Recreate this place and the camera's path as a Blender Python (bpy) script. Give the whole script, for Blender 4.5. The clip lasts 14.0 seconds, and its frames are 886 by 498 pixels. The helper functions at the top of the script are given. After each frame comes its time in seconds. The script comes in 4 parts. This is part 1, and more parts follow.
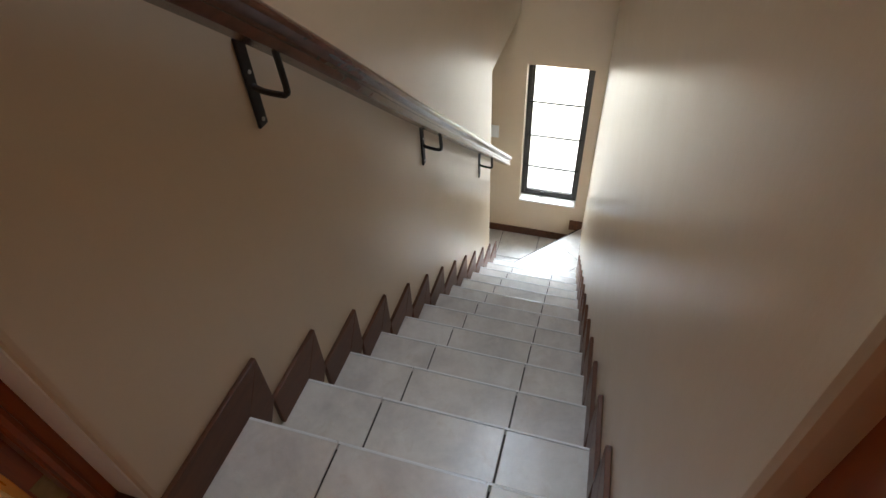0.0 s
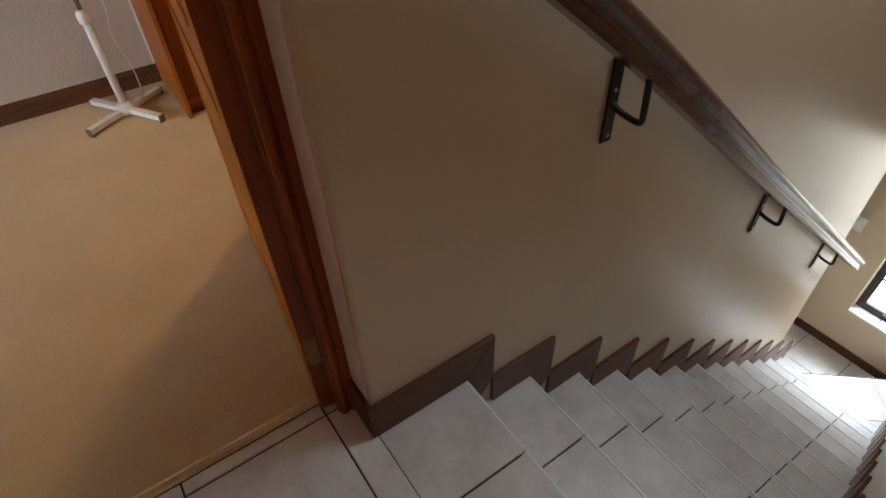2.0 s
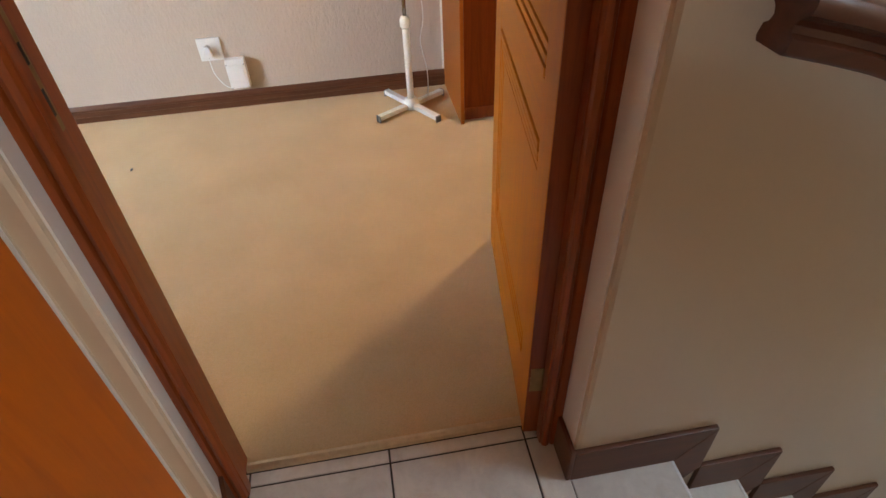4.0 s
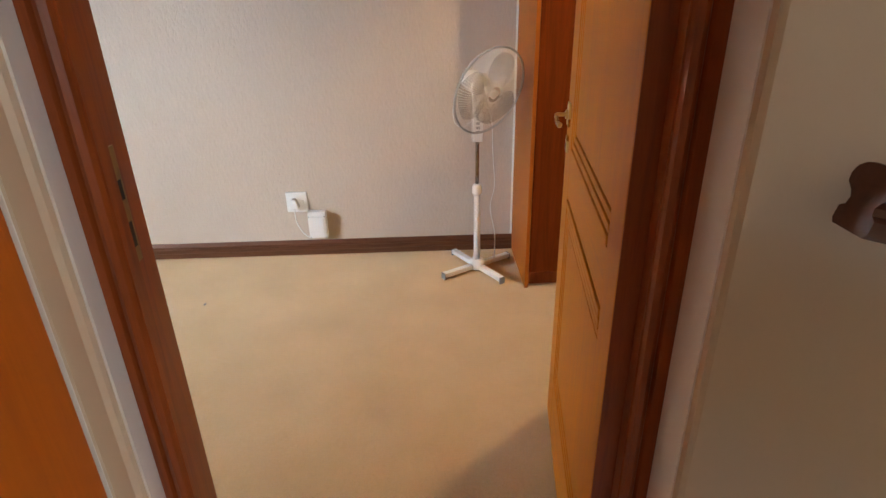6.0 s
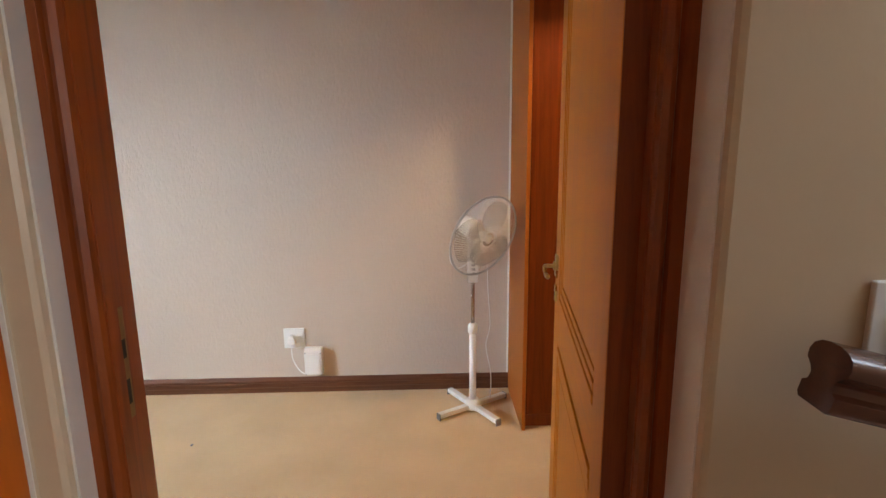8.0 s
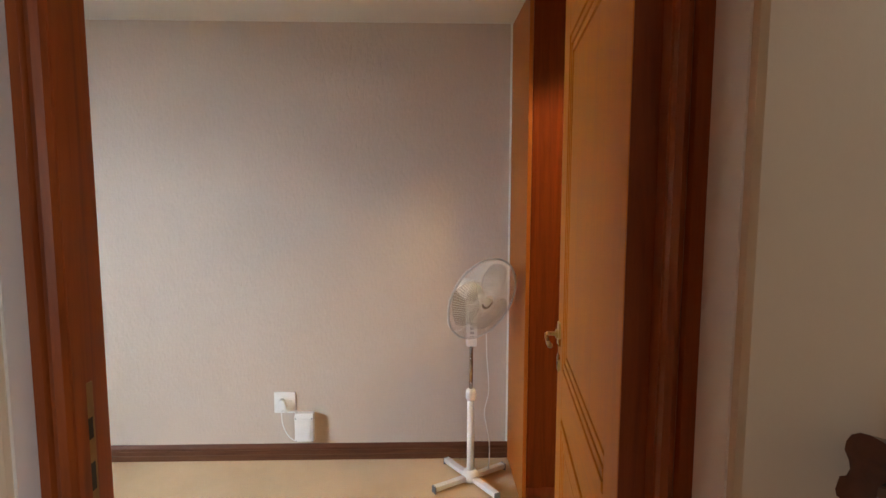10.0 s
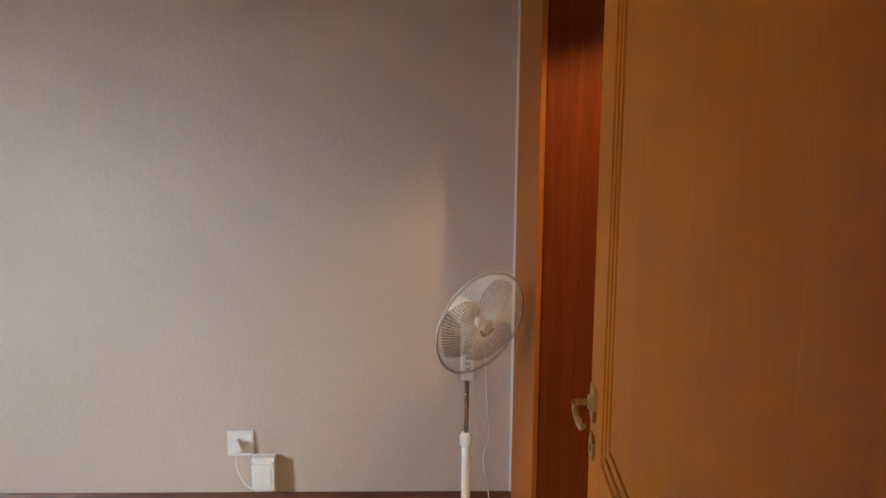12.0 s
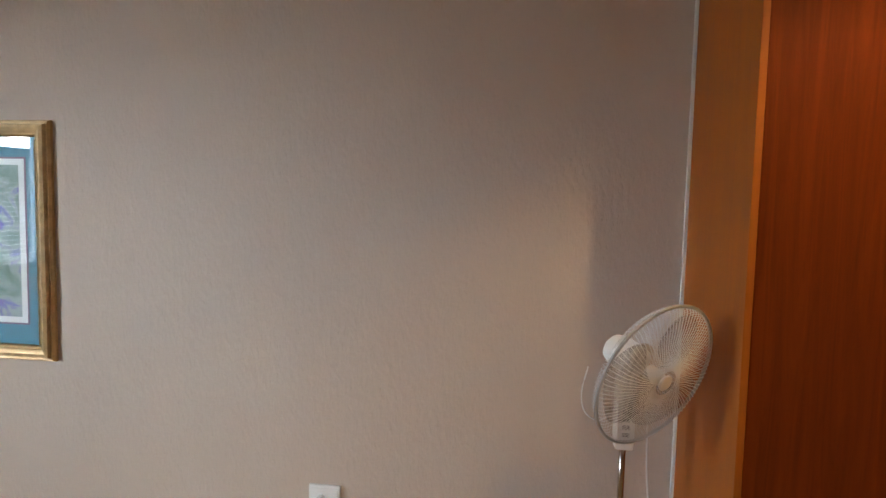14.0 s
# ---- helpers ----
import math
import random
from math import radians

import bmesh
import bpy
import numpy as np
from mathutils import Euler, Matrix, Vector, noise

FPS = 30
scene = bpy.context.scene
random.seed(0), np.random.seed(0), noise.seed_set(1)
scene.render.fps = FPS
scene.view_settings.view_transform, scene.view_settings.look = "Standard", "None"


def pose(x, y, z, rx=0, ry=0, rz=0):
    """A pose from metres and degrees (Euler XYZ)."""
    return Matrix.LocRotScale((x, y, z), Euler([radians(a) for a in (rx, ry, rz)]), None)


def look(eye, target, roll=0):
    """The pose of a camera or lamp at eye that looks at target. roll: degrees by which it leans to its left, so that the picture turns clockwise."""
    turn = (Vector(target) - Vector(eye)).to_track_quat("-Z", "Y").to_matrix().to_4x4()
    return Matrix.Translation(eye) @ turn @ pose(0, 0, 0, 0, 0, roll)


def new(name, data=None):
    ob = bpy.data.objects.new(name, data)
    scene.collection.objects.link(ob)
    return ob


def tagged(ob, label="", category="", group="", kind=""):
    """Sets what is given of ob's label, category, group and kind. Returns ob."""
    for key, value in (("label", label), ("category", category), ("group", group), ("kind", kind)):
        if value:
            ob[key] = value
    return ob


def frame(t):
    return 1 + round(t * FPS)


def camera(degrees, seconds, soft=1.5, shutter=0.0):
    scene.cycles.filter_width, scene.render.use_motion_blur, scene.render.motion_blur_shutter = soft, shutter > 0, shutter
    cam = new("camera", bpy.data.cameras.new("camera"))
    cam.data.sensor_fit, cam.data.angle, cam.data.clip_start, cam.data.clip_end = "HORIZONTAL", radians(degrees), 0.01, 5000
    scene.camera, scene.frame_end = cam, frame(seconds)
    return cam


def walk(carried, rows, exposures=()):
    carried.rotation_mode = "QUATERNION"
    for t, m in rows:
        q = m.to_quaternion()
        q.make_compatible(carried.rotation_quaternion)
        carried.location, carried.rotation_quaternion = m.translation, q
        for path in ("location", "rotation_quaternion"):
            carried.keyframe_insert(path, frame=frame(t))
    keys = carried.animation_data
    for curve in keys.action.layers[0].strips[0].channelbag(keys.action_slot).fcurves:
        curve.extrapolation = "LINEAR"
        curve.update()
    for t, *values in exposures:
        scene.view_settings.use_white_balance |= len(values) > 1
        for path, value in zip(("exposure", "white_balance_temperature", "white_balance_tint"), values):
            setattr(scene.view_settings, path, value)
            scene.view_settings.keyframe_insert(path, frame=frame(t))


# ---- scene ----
cam = camera(76.0, 14.0)
PATH = [
    (0, (0.741, -0.268, 1.277), (0.272, 1.091, -0.114), -3.4),
    (0.5, (0.746, -0.206, 1.296), (0.109, 1.085, -0.092), -3.6),
    (1, (0.743, -0.191, 1.313), (-0.093, 0.989, -0.069), -3.7),
    (1.5, (0.734, -0.2, 1.315), (-0.333, 0.784, -0.06), -3.1),
    (2, (0.721, -0.244, 1.327), (-0.498, 0.549, -0.045), -2.5),
    (2.5, (0.699, -0.3, 1.355), (-0.611, 0.325, -0.021), -2.2),
    (3, (0.678, -0.344, 1.37), (-0.698, 0.129, -0.002), -2.1),
    (3.5, (0.671, -0.387, 1.395), (-0.762, -0.062, 0.038), -2.0),
    (3.7, (0.669, -0.396, 1.413), (-0.782, -0.134, 0.062), -2.3),
    (5.8, (0.647, -0.382, 1.388), (-1.141, -0.344, 0.492), -1.5),
    (6, (0.647, -0.378, 1.393), (-1.169, -0.34, 0.557), -1.3),
    (6.5, (0.659, -0.382, 1.41), (-1.209, -0.338, 0.697), -1.0),
    (7, (0.667, -0.376, 1.429), (-1.24, -0.332, 0.827), -0.9),
    (7.5, (0.672, -0.367, 1.443), (-1.264, -0.322, 0.944), -0.8),
    (8, (0.678, -0.359, 1.457), (-1.279, -0.31, 1.049), -0.6),
    (8.5, (0.679, -0.366, 1.469), (-1.293, -0.312, 1.143), -0.5),
    (9, (0.684, -0.369, 1.48), (-1.298, -0.312, 1.217), -0.4),
    (9.2, (0.681, -0.366, 1.48), (-1.303, -0.31, 1.234), -0.3),
    (11.3, (0.322, -0.347, 1.442), (-1.668, -0.286, 1.25), 0.3),
    (11.5, (0.248, -0.328, 1.452), (-1.74, -0.27, 1.248), 0.4),
    (12, (0.073, -0.287, 1.453), (-1.915, -0.242, 1.242), 0.4),
    (12.5, (-0.076, -0.309, 1.433), (-2.063, -0.279, 1.215), 0.4),
    (13, (-0.213, -0.359, 1.411), (-2.205, -0.361, 1.225), 0.7),
    (13.5, (-0.324, -0.404, 1.402), (-2.314, -0.489, 1.229), 0.8),
    (14, (-0.436, -0.478, 1.387), (-2.416, -0.719, 1.247), 1.3),
]
EXPOSURES = [(0.0, 0.15), (1.0, 0.0), (1.5, -0.05), (2.0, 0.05), (2.5, 0.25), (3.0, 0.45), (3.5, 0.65), (6.0, 0.7), (9.0, 0.6), (11.5, 0.42), (14.0, 0.1)]
walk(cam, [(t, look(eye, target, roll)) for t, eye, target, roll in PATH], EXPOSURES)

# ---------------------------------------------------------------- world and light
world = bpy.data.worlds.new("world")
scene.world = world
world.use_nodes = True
wn = world.node_tree.nodes
sky = wn.new("ShaderNodeTexSky")
sky.sky_type = "NISHITA"
sky.sun_disc = False
sky.sun_elevation = radians(40)
sky.sun_rotation = radians(60)
wn["Background"].inputs["Strength"].default_value = 0.1
world.node_tree.links.new(sky.outputs["Color"], wn["Background"].inputs["Color"])


def window_light(name, m, sx, sy, watts, color):
    lamp = bpy.data.lights.new(name, "AREA")
    lamp.shape, lamp.size, lamp.size_y = "RECTANGLE", sx, sy
    lamp.energy, lamp.color = watts, color
    ob = new(name, lamp)
    ob.matrix_world = m
    return ob


window_light("stair_window_light", look((0.33, 4.80, -0.70), (0.33, 2.2, -1.15)), 1.2, 0.95, 180, (0.68, 0.84, 1.0))
# unseen lamp above the flight, added so the treads get light from overhead
window_light("skylight", look((0.42, 1.55, 2.40), (0.42, 1.55, 0)), 0.42, 1.1, 16, (0.74, 0.86, 1.0))
window_light("bedroom_window_light", look((0.5, -5.6, 2.55), (-0.6, -2.0, 1.4)), 2.0, 1.3, 1950, (0.72, 0.86, 1.0))
# unseen lamp in the opposite room, added to brighten the landing walls
window_light("study_window_light", look((3.18, 0.8, 1.5), (0.8, -0.4, 1.0)), 0.76, 1.1, 8, (0.94, 0.97, 1.0))
# warm recessed downlight in front of the wardrobe
LAMP = (-1.30, 0.43)
bulb = bpy.data.lights.new("downlight_bulb", "SPOT")
bulb.energy, bulb.color = 46, (1.0, 0.67, 0.32)
bulb.spot_size, bulb.spot_blend, bulb.shadow_soft_size = radians(124), 0.40, 0.025
spot = new("downlight_bulb", bulb)
spot.location = (*LAMP, 2.298)

# ---------------------------------------------------------------- materials


def material(name):
    m = bpy.data.materials.new(name)
    m.use_nodes = True
    nt = m.node_tree
    return m, nt, nt.nodes["Principled BSDF"]


def ramp(nt, fac, stops):
    r = nt.nodes.new("ShaderNodeValToRGB")
    while len(r.color_ramp.elements) < len(stops):
        r.color_ramp.elements.new(0.5)
    for e, (p, c) in zip(r.color_ramp.elements, stops):
        e.position, e.color = p, (*c, 1)
    nt.links.new(fac, r.inputs["Fac"])
    return r.outputs["Color"]


def coords(nt, scale=(1, 1, 1), space="Object"):
    tc = nt.nodes.new("ShaderNodeTexCoord")
    mp = nt.nodes.new("ShaderNodeMapping")
    mp.inputs["Scale"].default_value = scale
    nt.links.new(tc.outputs[space], mp.inputs["Vector"])
    return mp.outputs["Vector"]


def world_coords(nt, scale=(1, 1, 1)):
    g = nt.nodes.new("ShaderNodeNewGeometry")
    mp = nt.nodes.new("ShaderNodeMapping")
    mp.inputs["Scale"].default_value = scale
    nt.links.new(g.outputs["Position"], mp.inputs["Vector"])
    return mp.outputs["Vector"]


def tex(nt, vec, scale, detail=4, rough=0.55, distort=0.0):
    n = nt.nodes.new("ShaderNodeTexNoise")
    n.inputs["Scale"].default_value, n.inputs["Detail"].default_value = scale, detail
    n.inputs["Roughness"].default_value, n.inputs["Distortion"].default_value = rough, distort
    nt.links.new(vec, n.inputs["Vector"])
    return n.outputs["Fac"]


def mixed(nt, a, b, fac, mode="MIX"):
    mx = nt.nodes.new("ShaderNodeMix")
    mx.data_type, mx.blend_type = "RGBA", mode
    for socket, value in ((mx.inputs["Factor"], fac), (mx.inputs["A"], a), (mx.inputs["B"], b)):
        if isinstance(value, (int, float)):
            socket.default_value = value
        elif isinstance(value, tuple):
            socket.default_value = (*value, 1)
        else:
            nt.links.new(value, socket)
    return mx.outputs["Result"]


def relief(nt, bsdf, height, strength, distance):
    b = nt.nodes.new("ShaderNodeBump")
    b.inputs["Strength"].default_value, b.inputs["Distance"].default_value = strength, distance
    nt.links.new(height, b.inputs["Height"])
    nt.links.new(b.outputs["Normal"], bsdf.inputs["Normal"])


def rough_range(nt, bsdf, fac, low, high):
    mr = nt.nodes.new("ShaderNodeMapRange")
    mr.inputs["To Min"].default_value, mr.inputs["To Max"].default_value = low, high
    nt.links.new(fac, mr.inputs["Value"])
    nt.links.new(mr.outputs["Result"], bsdf.inputs["Roughness"])


def paint(name, color, dark, low, high, grain, strength, blot=1.6):
    m, nt, b = material(name)
    v = world_coords(nt)
    big, fine = tex(nt, v, blot, 5), tex(nt, world_coords(nt, (1, 1, 0.55)), grain, 5, 0.6)
    c = ramp(nt, big, [(0.3, dark), (0.7, color)])
    smear = tex(nt, world_coords(nt, (3, 3, 0.8)), 4, 4)
    c = mixed(nt, c, tuple(0.93 * k for k in color), ramp(nt, smear, [(0.55, (0, 0, 0)), (0.8, (0.5, 0.5, 0.5))]))
    nt.links.new(c, b.inputs["Base Color"])
    rough_range(nt, b, tex(nt, v, 9, 3), low, high)
    relief(nt, b, fine, strength, 0.004)
    return m


def varnished(name, light, mid, dark, low, high, along="z", scale=1.0, coat=0.0):
    """Wood with grain along one axis of the object."""
    m, nt, b = material(name)
    k = {"x": (0.6, 9, 9), "y": (9, 0.6, 9), "z": (9, 9, 0.6)}[along]
    info = nt.nodes.new("ShaderNodeObjectInfo")
    v = coords(nt, tuple(scale * a for a in k))
    add = nt.nodes.new("ShaderNodeVectorMath")
    mul = nt.nodes.new("ShaderNodeMath")
    mul.operation, mul.inputs[1].default_value = "MULTIPLY", 17.0
    nt.links.new(info.outputs["Random"], mul.inputs[0])
    nt.links.new(v, add.inputs[0])
    nt.links.new(mul.outputs[0], add.inputs[1])
    v = add.outputs["Vector"]
    grain = tex(nt, v, 3.2, 7, 0.62, 1.2)
    pores = tex(nt, v, 22, 3, 0.7, 0.3)
    c = ramp(nt, grain, [(0.28, dark), (0.5, mid), (0.74, light)])
    c = mixed(nt, c, dark, ramp(nt, pores, [(0.58, (0, 0, 0)), (0.75, (0.45, 0.45, 0.45))]))
    nt.links.new(c, b.inputs["Base Color"])
    rough_range(nt, b, grain, low, high)
    b.inputs["Coat Weight"].default_value = coat
    b.inputs["Coat Roughness"].default_value = 0.2
    b.inputs["Specular IOR Level"].default_value = 0.28
    relief(nt, b, pores, 0.12, 0.001)
    return m


def plain(name, color, rough, metal=0.0, vary=0.12, grain=30, bump=0.0):
    m, nt, b = material(name)
    f = tex(nt, coords(nt), grain, 4)
    nt.links.new(ramp(nt, f, [(0.3, tuple(k * (1 - vary) for k in color)), (0.7, color)]), b.inputs["Base Color"])
    rough_range(nt, b, tex(nt, coords(nt), grain * 0.4, 3), rough * 0.8, min(1, rough * 1.2))
    b.inputs["Metallic"].default_value = metal
    if bump:
        relief(nt, b, f, bump, 0.002)
    return m


STAIR_PAINT = paint("stair_wall_paint", (0.63, 0.495, 0.35), (0.595, 0.465, 0.325), 0.25, 0.36, 70, 0.10)
ROOM_PAINT = paint("bedroom_wall_paint", (0.56, 0.466, 0.388), (0.53, 0.439, 0.364), 0.62, 0.78, 62, 0.8)
TRIM_PAINT = paint("reveal_paint", (0.80, 0.76, 0.71), (0.75, 0.71, 0.66), 0.45, 0.6, 45, 0.3)
CEIL_PAINT = paint("ceiling_paint", (0.82, 0.82, 0.80), (0.78, 0.78, 0.76), 0.8, 0.9, 40, 0.1)
DOOR_WOOD = varnished("door_wood", (0.62, 0.20, 0.006), (0.57, 0.175, 0.005), (0.50, 0.142, 0.005), 0.46, 0.6, "z", 0.8, 0.0)
DOOR_RAIL = varnished("door_rail_wood", (0.62, 0.20, 0.006), (0.57, 0.175, 0.005), (0.50, 0.142, 0.005), 0.46, 0.6, "x", 0.8, 0.0)
FRAME_WOOD = varnished("frame_wood", (0.32, 0.074, 0.012), (0.26, 0.055, 0.010), (0.17, 0.033, 0.007), 0.3, 0.45, "z", 1.0, 0.2)
LANDING_DOOR = varnished("landing_door_wood", (0.54, 0.125, 0.007), (0.48, 0.108, 0.006), (0.40, 0.088, 0.005), 0.42, 0.56, "z", 0.8, 0.0)
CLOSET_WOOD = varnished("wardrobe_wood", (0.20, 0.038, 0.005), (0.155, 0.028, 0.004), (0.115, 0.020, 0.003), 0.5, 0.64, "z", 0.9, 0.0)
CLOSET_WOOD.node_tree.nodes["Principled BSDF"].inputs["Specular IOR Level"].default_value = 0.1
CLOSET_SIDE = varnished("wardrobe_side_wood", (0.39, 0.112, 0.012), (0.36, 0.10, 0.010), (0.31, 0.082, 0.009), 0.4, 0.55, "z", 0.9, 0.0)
SKIRT_WOOD = varnished("skirting_wood", (0.15, 0.058, 0.026), (0.12, 0.044, 0.020), (0.075, 0.028, 0.013), 0.4, 0.55, "y", 1.0, 0.1)
RAIL_WOOD = varnished("handrail_wood", (0.125, 0.042, 0.022), (0.105, 0.034, 0.018), (0.08, 0.026, 0.014), 0.2, 0.28, "y", 1.0, 0.4)
BLACK_IRON = plain("black_iron", (0.02, 0.018, 0.017), 0.5, 0.3, 0.3, 60, 0.2)
BRASS = plain("brass", (0.62, 0.45, 0.20), 0.28, 1.0, 0.2, 40)
STEEL = plain("brushed_steel", (0.62, 0.60, 0.58), 0.3, 1.0, 0.15, 50)
CHROME = plain("chrome_tube", (0.55, 0.50, 0.44), 0.22, 1.0, 0.15, 30)
WHITE_PLASTIC = plain("white_plastic", (0.80, 0.80, 0.79), 0.42, 0.0, 0.04, 20)
CLEAR_BLADE = plain("smoky_blade", (0.66, 0.62, 0.60), 0.25, 0.0, 0.05, 20)
CLEAR_BLADE.node_tree.nodes["Principled BSDF"].inputs["Alpha"].default_value = 0.36
WIRE = plain("pale_coated_wire", (0.74, 0.74, 0.75), 0.35, 0.0, 0.08, 30)
RIM = plain("grey_rim", (0.50, 0.50, 0.50), 0.4, 0.3, 0.1, 30)
DULL = plain("worn_metal_strip", (0.74, 0.60, 0.40), 0.38, 0.9, 0.15, 60)
GREY_PLASTIC = plain("grey_plastic", (0.22, 0.22, 0.23), 0.5, 0.0, 0.1, 20)
BRONZE = plain("bronze_window_frame", (0.055, 0.048, 0.042), 0.45, 0.4, 0.15, 30)
GOLD = plain("gilded_frame", (0.64, 0.45, 0.23), 0.5, 0.5, 0.3, 26, 0.15)
GOLD_DARK = plain("gilded_frame_shadow", (0.34, 0.21, 0.08), 0.45, 0.6, 0.3, 26, 0.15)
TEAL = plain("teal_mount_board", (0.055, 0.20, 0.27), 0.85, 0.0, 0.08, 90)
MAUVE = plain("mauve_mount_edge", (0.20, 0.11, 0.17), 0.85, 0.0, 0.08, 90)
PAPER = plain("paper_white", (0.75, 0.76, 0.74), 0.85, 0.0, 0.05, 60)
GROUT = plain("dark_grout", (0.055, 0.042, 0.034), 0.9, 0.0, 0.3, 60, 0.3)
# trim kept paler than the tiles: the glint on step edges, as colour
NOSING = plain("pale_glint_trim", (0.80, 0.79, 0.77), 0.25, 0.0, 0.06, 25)
BLIND = plain("blind_slat", (0.75, 0.76, 0.77), 0.5, 0.0, 0.05, 20)


def tile_material():
    m, nt, b = material("cream_ceramic_tile")
    info = nt.nodes.new("ShaderNodeObjectInfo")
    v = world_coords(nt)
    cloud, fine = tex(nt, v, 7, 6, 0.6, 0.4), tex(nt, v, 55, 5, 0.6)
    c = ramp(nt, cloud, [(0.3, (0.58, 0.535, 0.50)), (0.5, (0.70, 0.65, 0.60)), (0.7, (0.78, 0.74, 0.69))])
    c = mixed(nt, c, (0.60, 0.50, 0.42), ramp(nt, tex(nt, v, 15, 6, 0.7, 1.0), [(0.54, (0, 0, 0)), (0.74, (0.55, 0.55, 0.55))]))
    shade = ramp(nt, info.outputs["Random"], [(0.0, (0.92, 0.91, 0.90)), (0.5, (1.0, 0.985, 0.96)), (1.0, (1.0, 1.0, 1.0))])
    c = mixed(nt, c, shade, 1.0, "MULTIPLY")
    c = mixed(nt, c, ramp(nt, fine, [(0.3, (0.93, 0.93, 0.93)), (0.7, (1, 1, 1))]), 1.0, "MULTIPLY")
    nt.links.new(c, b.inputs["Base Color"])
    rough_range(nt, b, cloud, 0.16, 0.30)
    ridge = nt.nodes.new("ShaderNodeTexNoise")
    ridge.noise_type = "RIDGED_MULTIFRACTAL"
    ridge.inputs["Scale"].default_value, ridge.inputs["Detail"].default_value = 4.5, 4
    ridge.inputs["Distortion"].default_value = 0.6
    nt.links.new(v, ridge.inputs["Vector"])
    relief(nt, b, ridge.outputs["Fac"], 0.35, 0.0025)
    return m


def carpet_material():
    m, nt, b = material("beige_carpet")
    v = world_coords(nt)
    pile, patch = tex(nt, v, 420, 3, 0.7), tex(nt, v, 3.0, 5, 0.55)
    c = ramp(nt, pile, [(0.25, (0.55, 0.375, 0.19)), (0.5, (0.73, 0.515, 0.275)), (0.75, (0.82, 0.61, 0.36))])
    c = mixed(nt, c, ramp(nt, patch, [(0.3, (0.86, 0.84, 0.80)), (0.7, (1, 1, 1))]), 1.0, "MULTIPLY")
    nt.links.new(c, b.inputs["Base Color"])
    b.inputs["Roughness"].default_value = 0.95
    b.inputs["Sheen Weight"].default_value = 0.25
    relief(nt, b, pile, 0.7, 0.006)
    return m


def glow(name, color, strength):
    m, nt, b = material(name)
    b.inputs["Base Color"].default_value = (*color, 1)
    b.inputs["Emission Color"].default_value = (*color, 1)
    b.inputs["Emission Strength"].default_value = strength
    return m


def glass_material(name, rough=0.0):
    m, nt, b = material(name)
    b.inputs["Base Color"].default_value = (1, 1, 1, 1)
    b.inputs["Roughness"].default_value = rough
    b.inputs["IOR"].default_value = 1.45
    b.inputs["Transmission Weight"].default_value = 1.0
    return m


def art_material():
    """A soft floral watercolour."""
    m, nt, b = material("watercolour_print")
    v = coords(nt)
    n = tex(nt, v, 9, 5, 0.6, 0.8)
    c = ramp(nt, n, [(0.3, (0.06, 0.12, 0.08)), (0.45, (0.18, 0.26, 0.22)), (0.55, (0.30, 0.36, 0.34)), (0.64, (0.12, 0.12, 0.36)), (0.75, (0.42, 0.14, 0.2))])
    nt.links.new(c, b.inputs["Base Color"])
    b.inputs["Roughness"].default_value = 0.8
    return m


TILE = tile_material()
CARPET = carpet_material()
DAYLIGHT = glow("daylight_haze", (0.97, 1.0, 0.98), 2.0)
BRIGHT_DAY = glow("bright_daylight", (0.93, 0.97, 1.0), 3.5)
LAMP_GLOW = glow("lamp_glow", (1.0, 0.72, 0.40), 6.0)
GLASS = glass_material("clear_glass")
ART = art_material()

# ---------------------------------------------------------------- mesh helpers


def box(x0, x1, y0, y1, z0, z1, bevel=0.0, seg=2):
    bm = bmesh.new()
    bmesh.ops.create_cube(bm, size=1)
    bmesh.ops.scale(bm, vec=(x1 - x0, y1 - y0, z1 - z0), verts=bm.verts)
    bmesh.ops.translate(bm, vec=((x0 + x1) / 2, (y0 + y1) / 2, (z0 + z1) / 2), verts=bm.verts)
    if bevel:
        bmesh.ops.bevel(bm, geom=list(bm.edges), offset=bevel, segments=seg, profile=0.6, affect="EDGES")
    return bm


def joined(*bms):
    out = bmesh.new()
    for b in bms:
        me = bpy.data.meshes.new("tmp")
        b.to_mesh(me)
        b.free()
        out.from_mesh(me)
        bpy.data.meshes.remove(me)
    return out


def moved(bm, m):
    bmesh.ops.transform(bm, matrix=m, verts=bm.verts)
    return bm


def prism(outline, t0, t1, axis="x", bevel=0.0):
    """Extrudes an outline of (a, b) pairs along an axis: x takes (y, z), y takes (x, z), z takes (x, y)."""
    place = {"x": lambda a, b, t: (t, a, b), "y": lambda a, b, t: (a, t, b), "z": lambda a, b, t: (a, b, t)}[axis]
    bm = bmesh.new()
    lo = [bm.verts.new(place(a, b, t0)) for a, b in outline]
    hi = [bm.verts.new(place(a, b, t1)) for a, b in outline]
    n = len(outline)
    bm.faces.new(lo)
    bm.faces.new(hi[::-1])
    for i in range(n):
        bm.faces.new((lo[i], hi[i], hi[(i + 1) % n], lo[(i + 1) % n]))
    bmesh.ops.recalc_face_normals(bm, faces=bm.faces)
    if bevel:
        bmesh.ops.bevel(bm, geom=list(bm.edges), offset=bevel, segments=2, profile=0.6, affect="EDGES")
    return bm


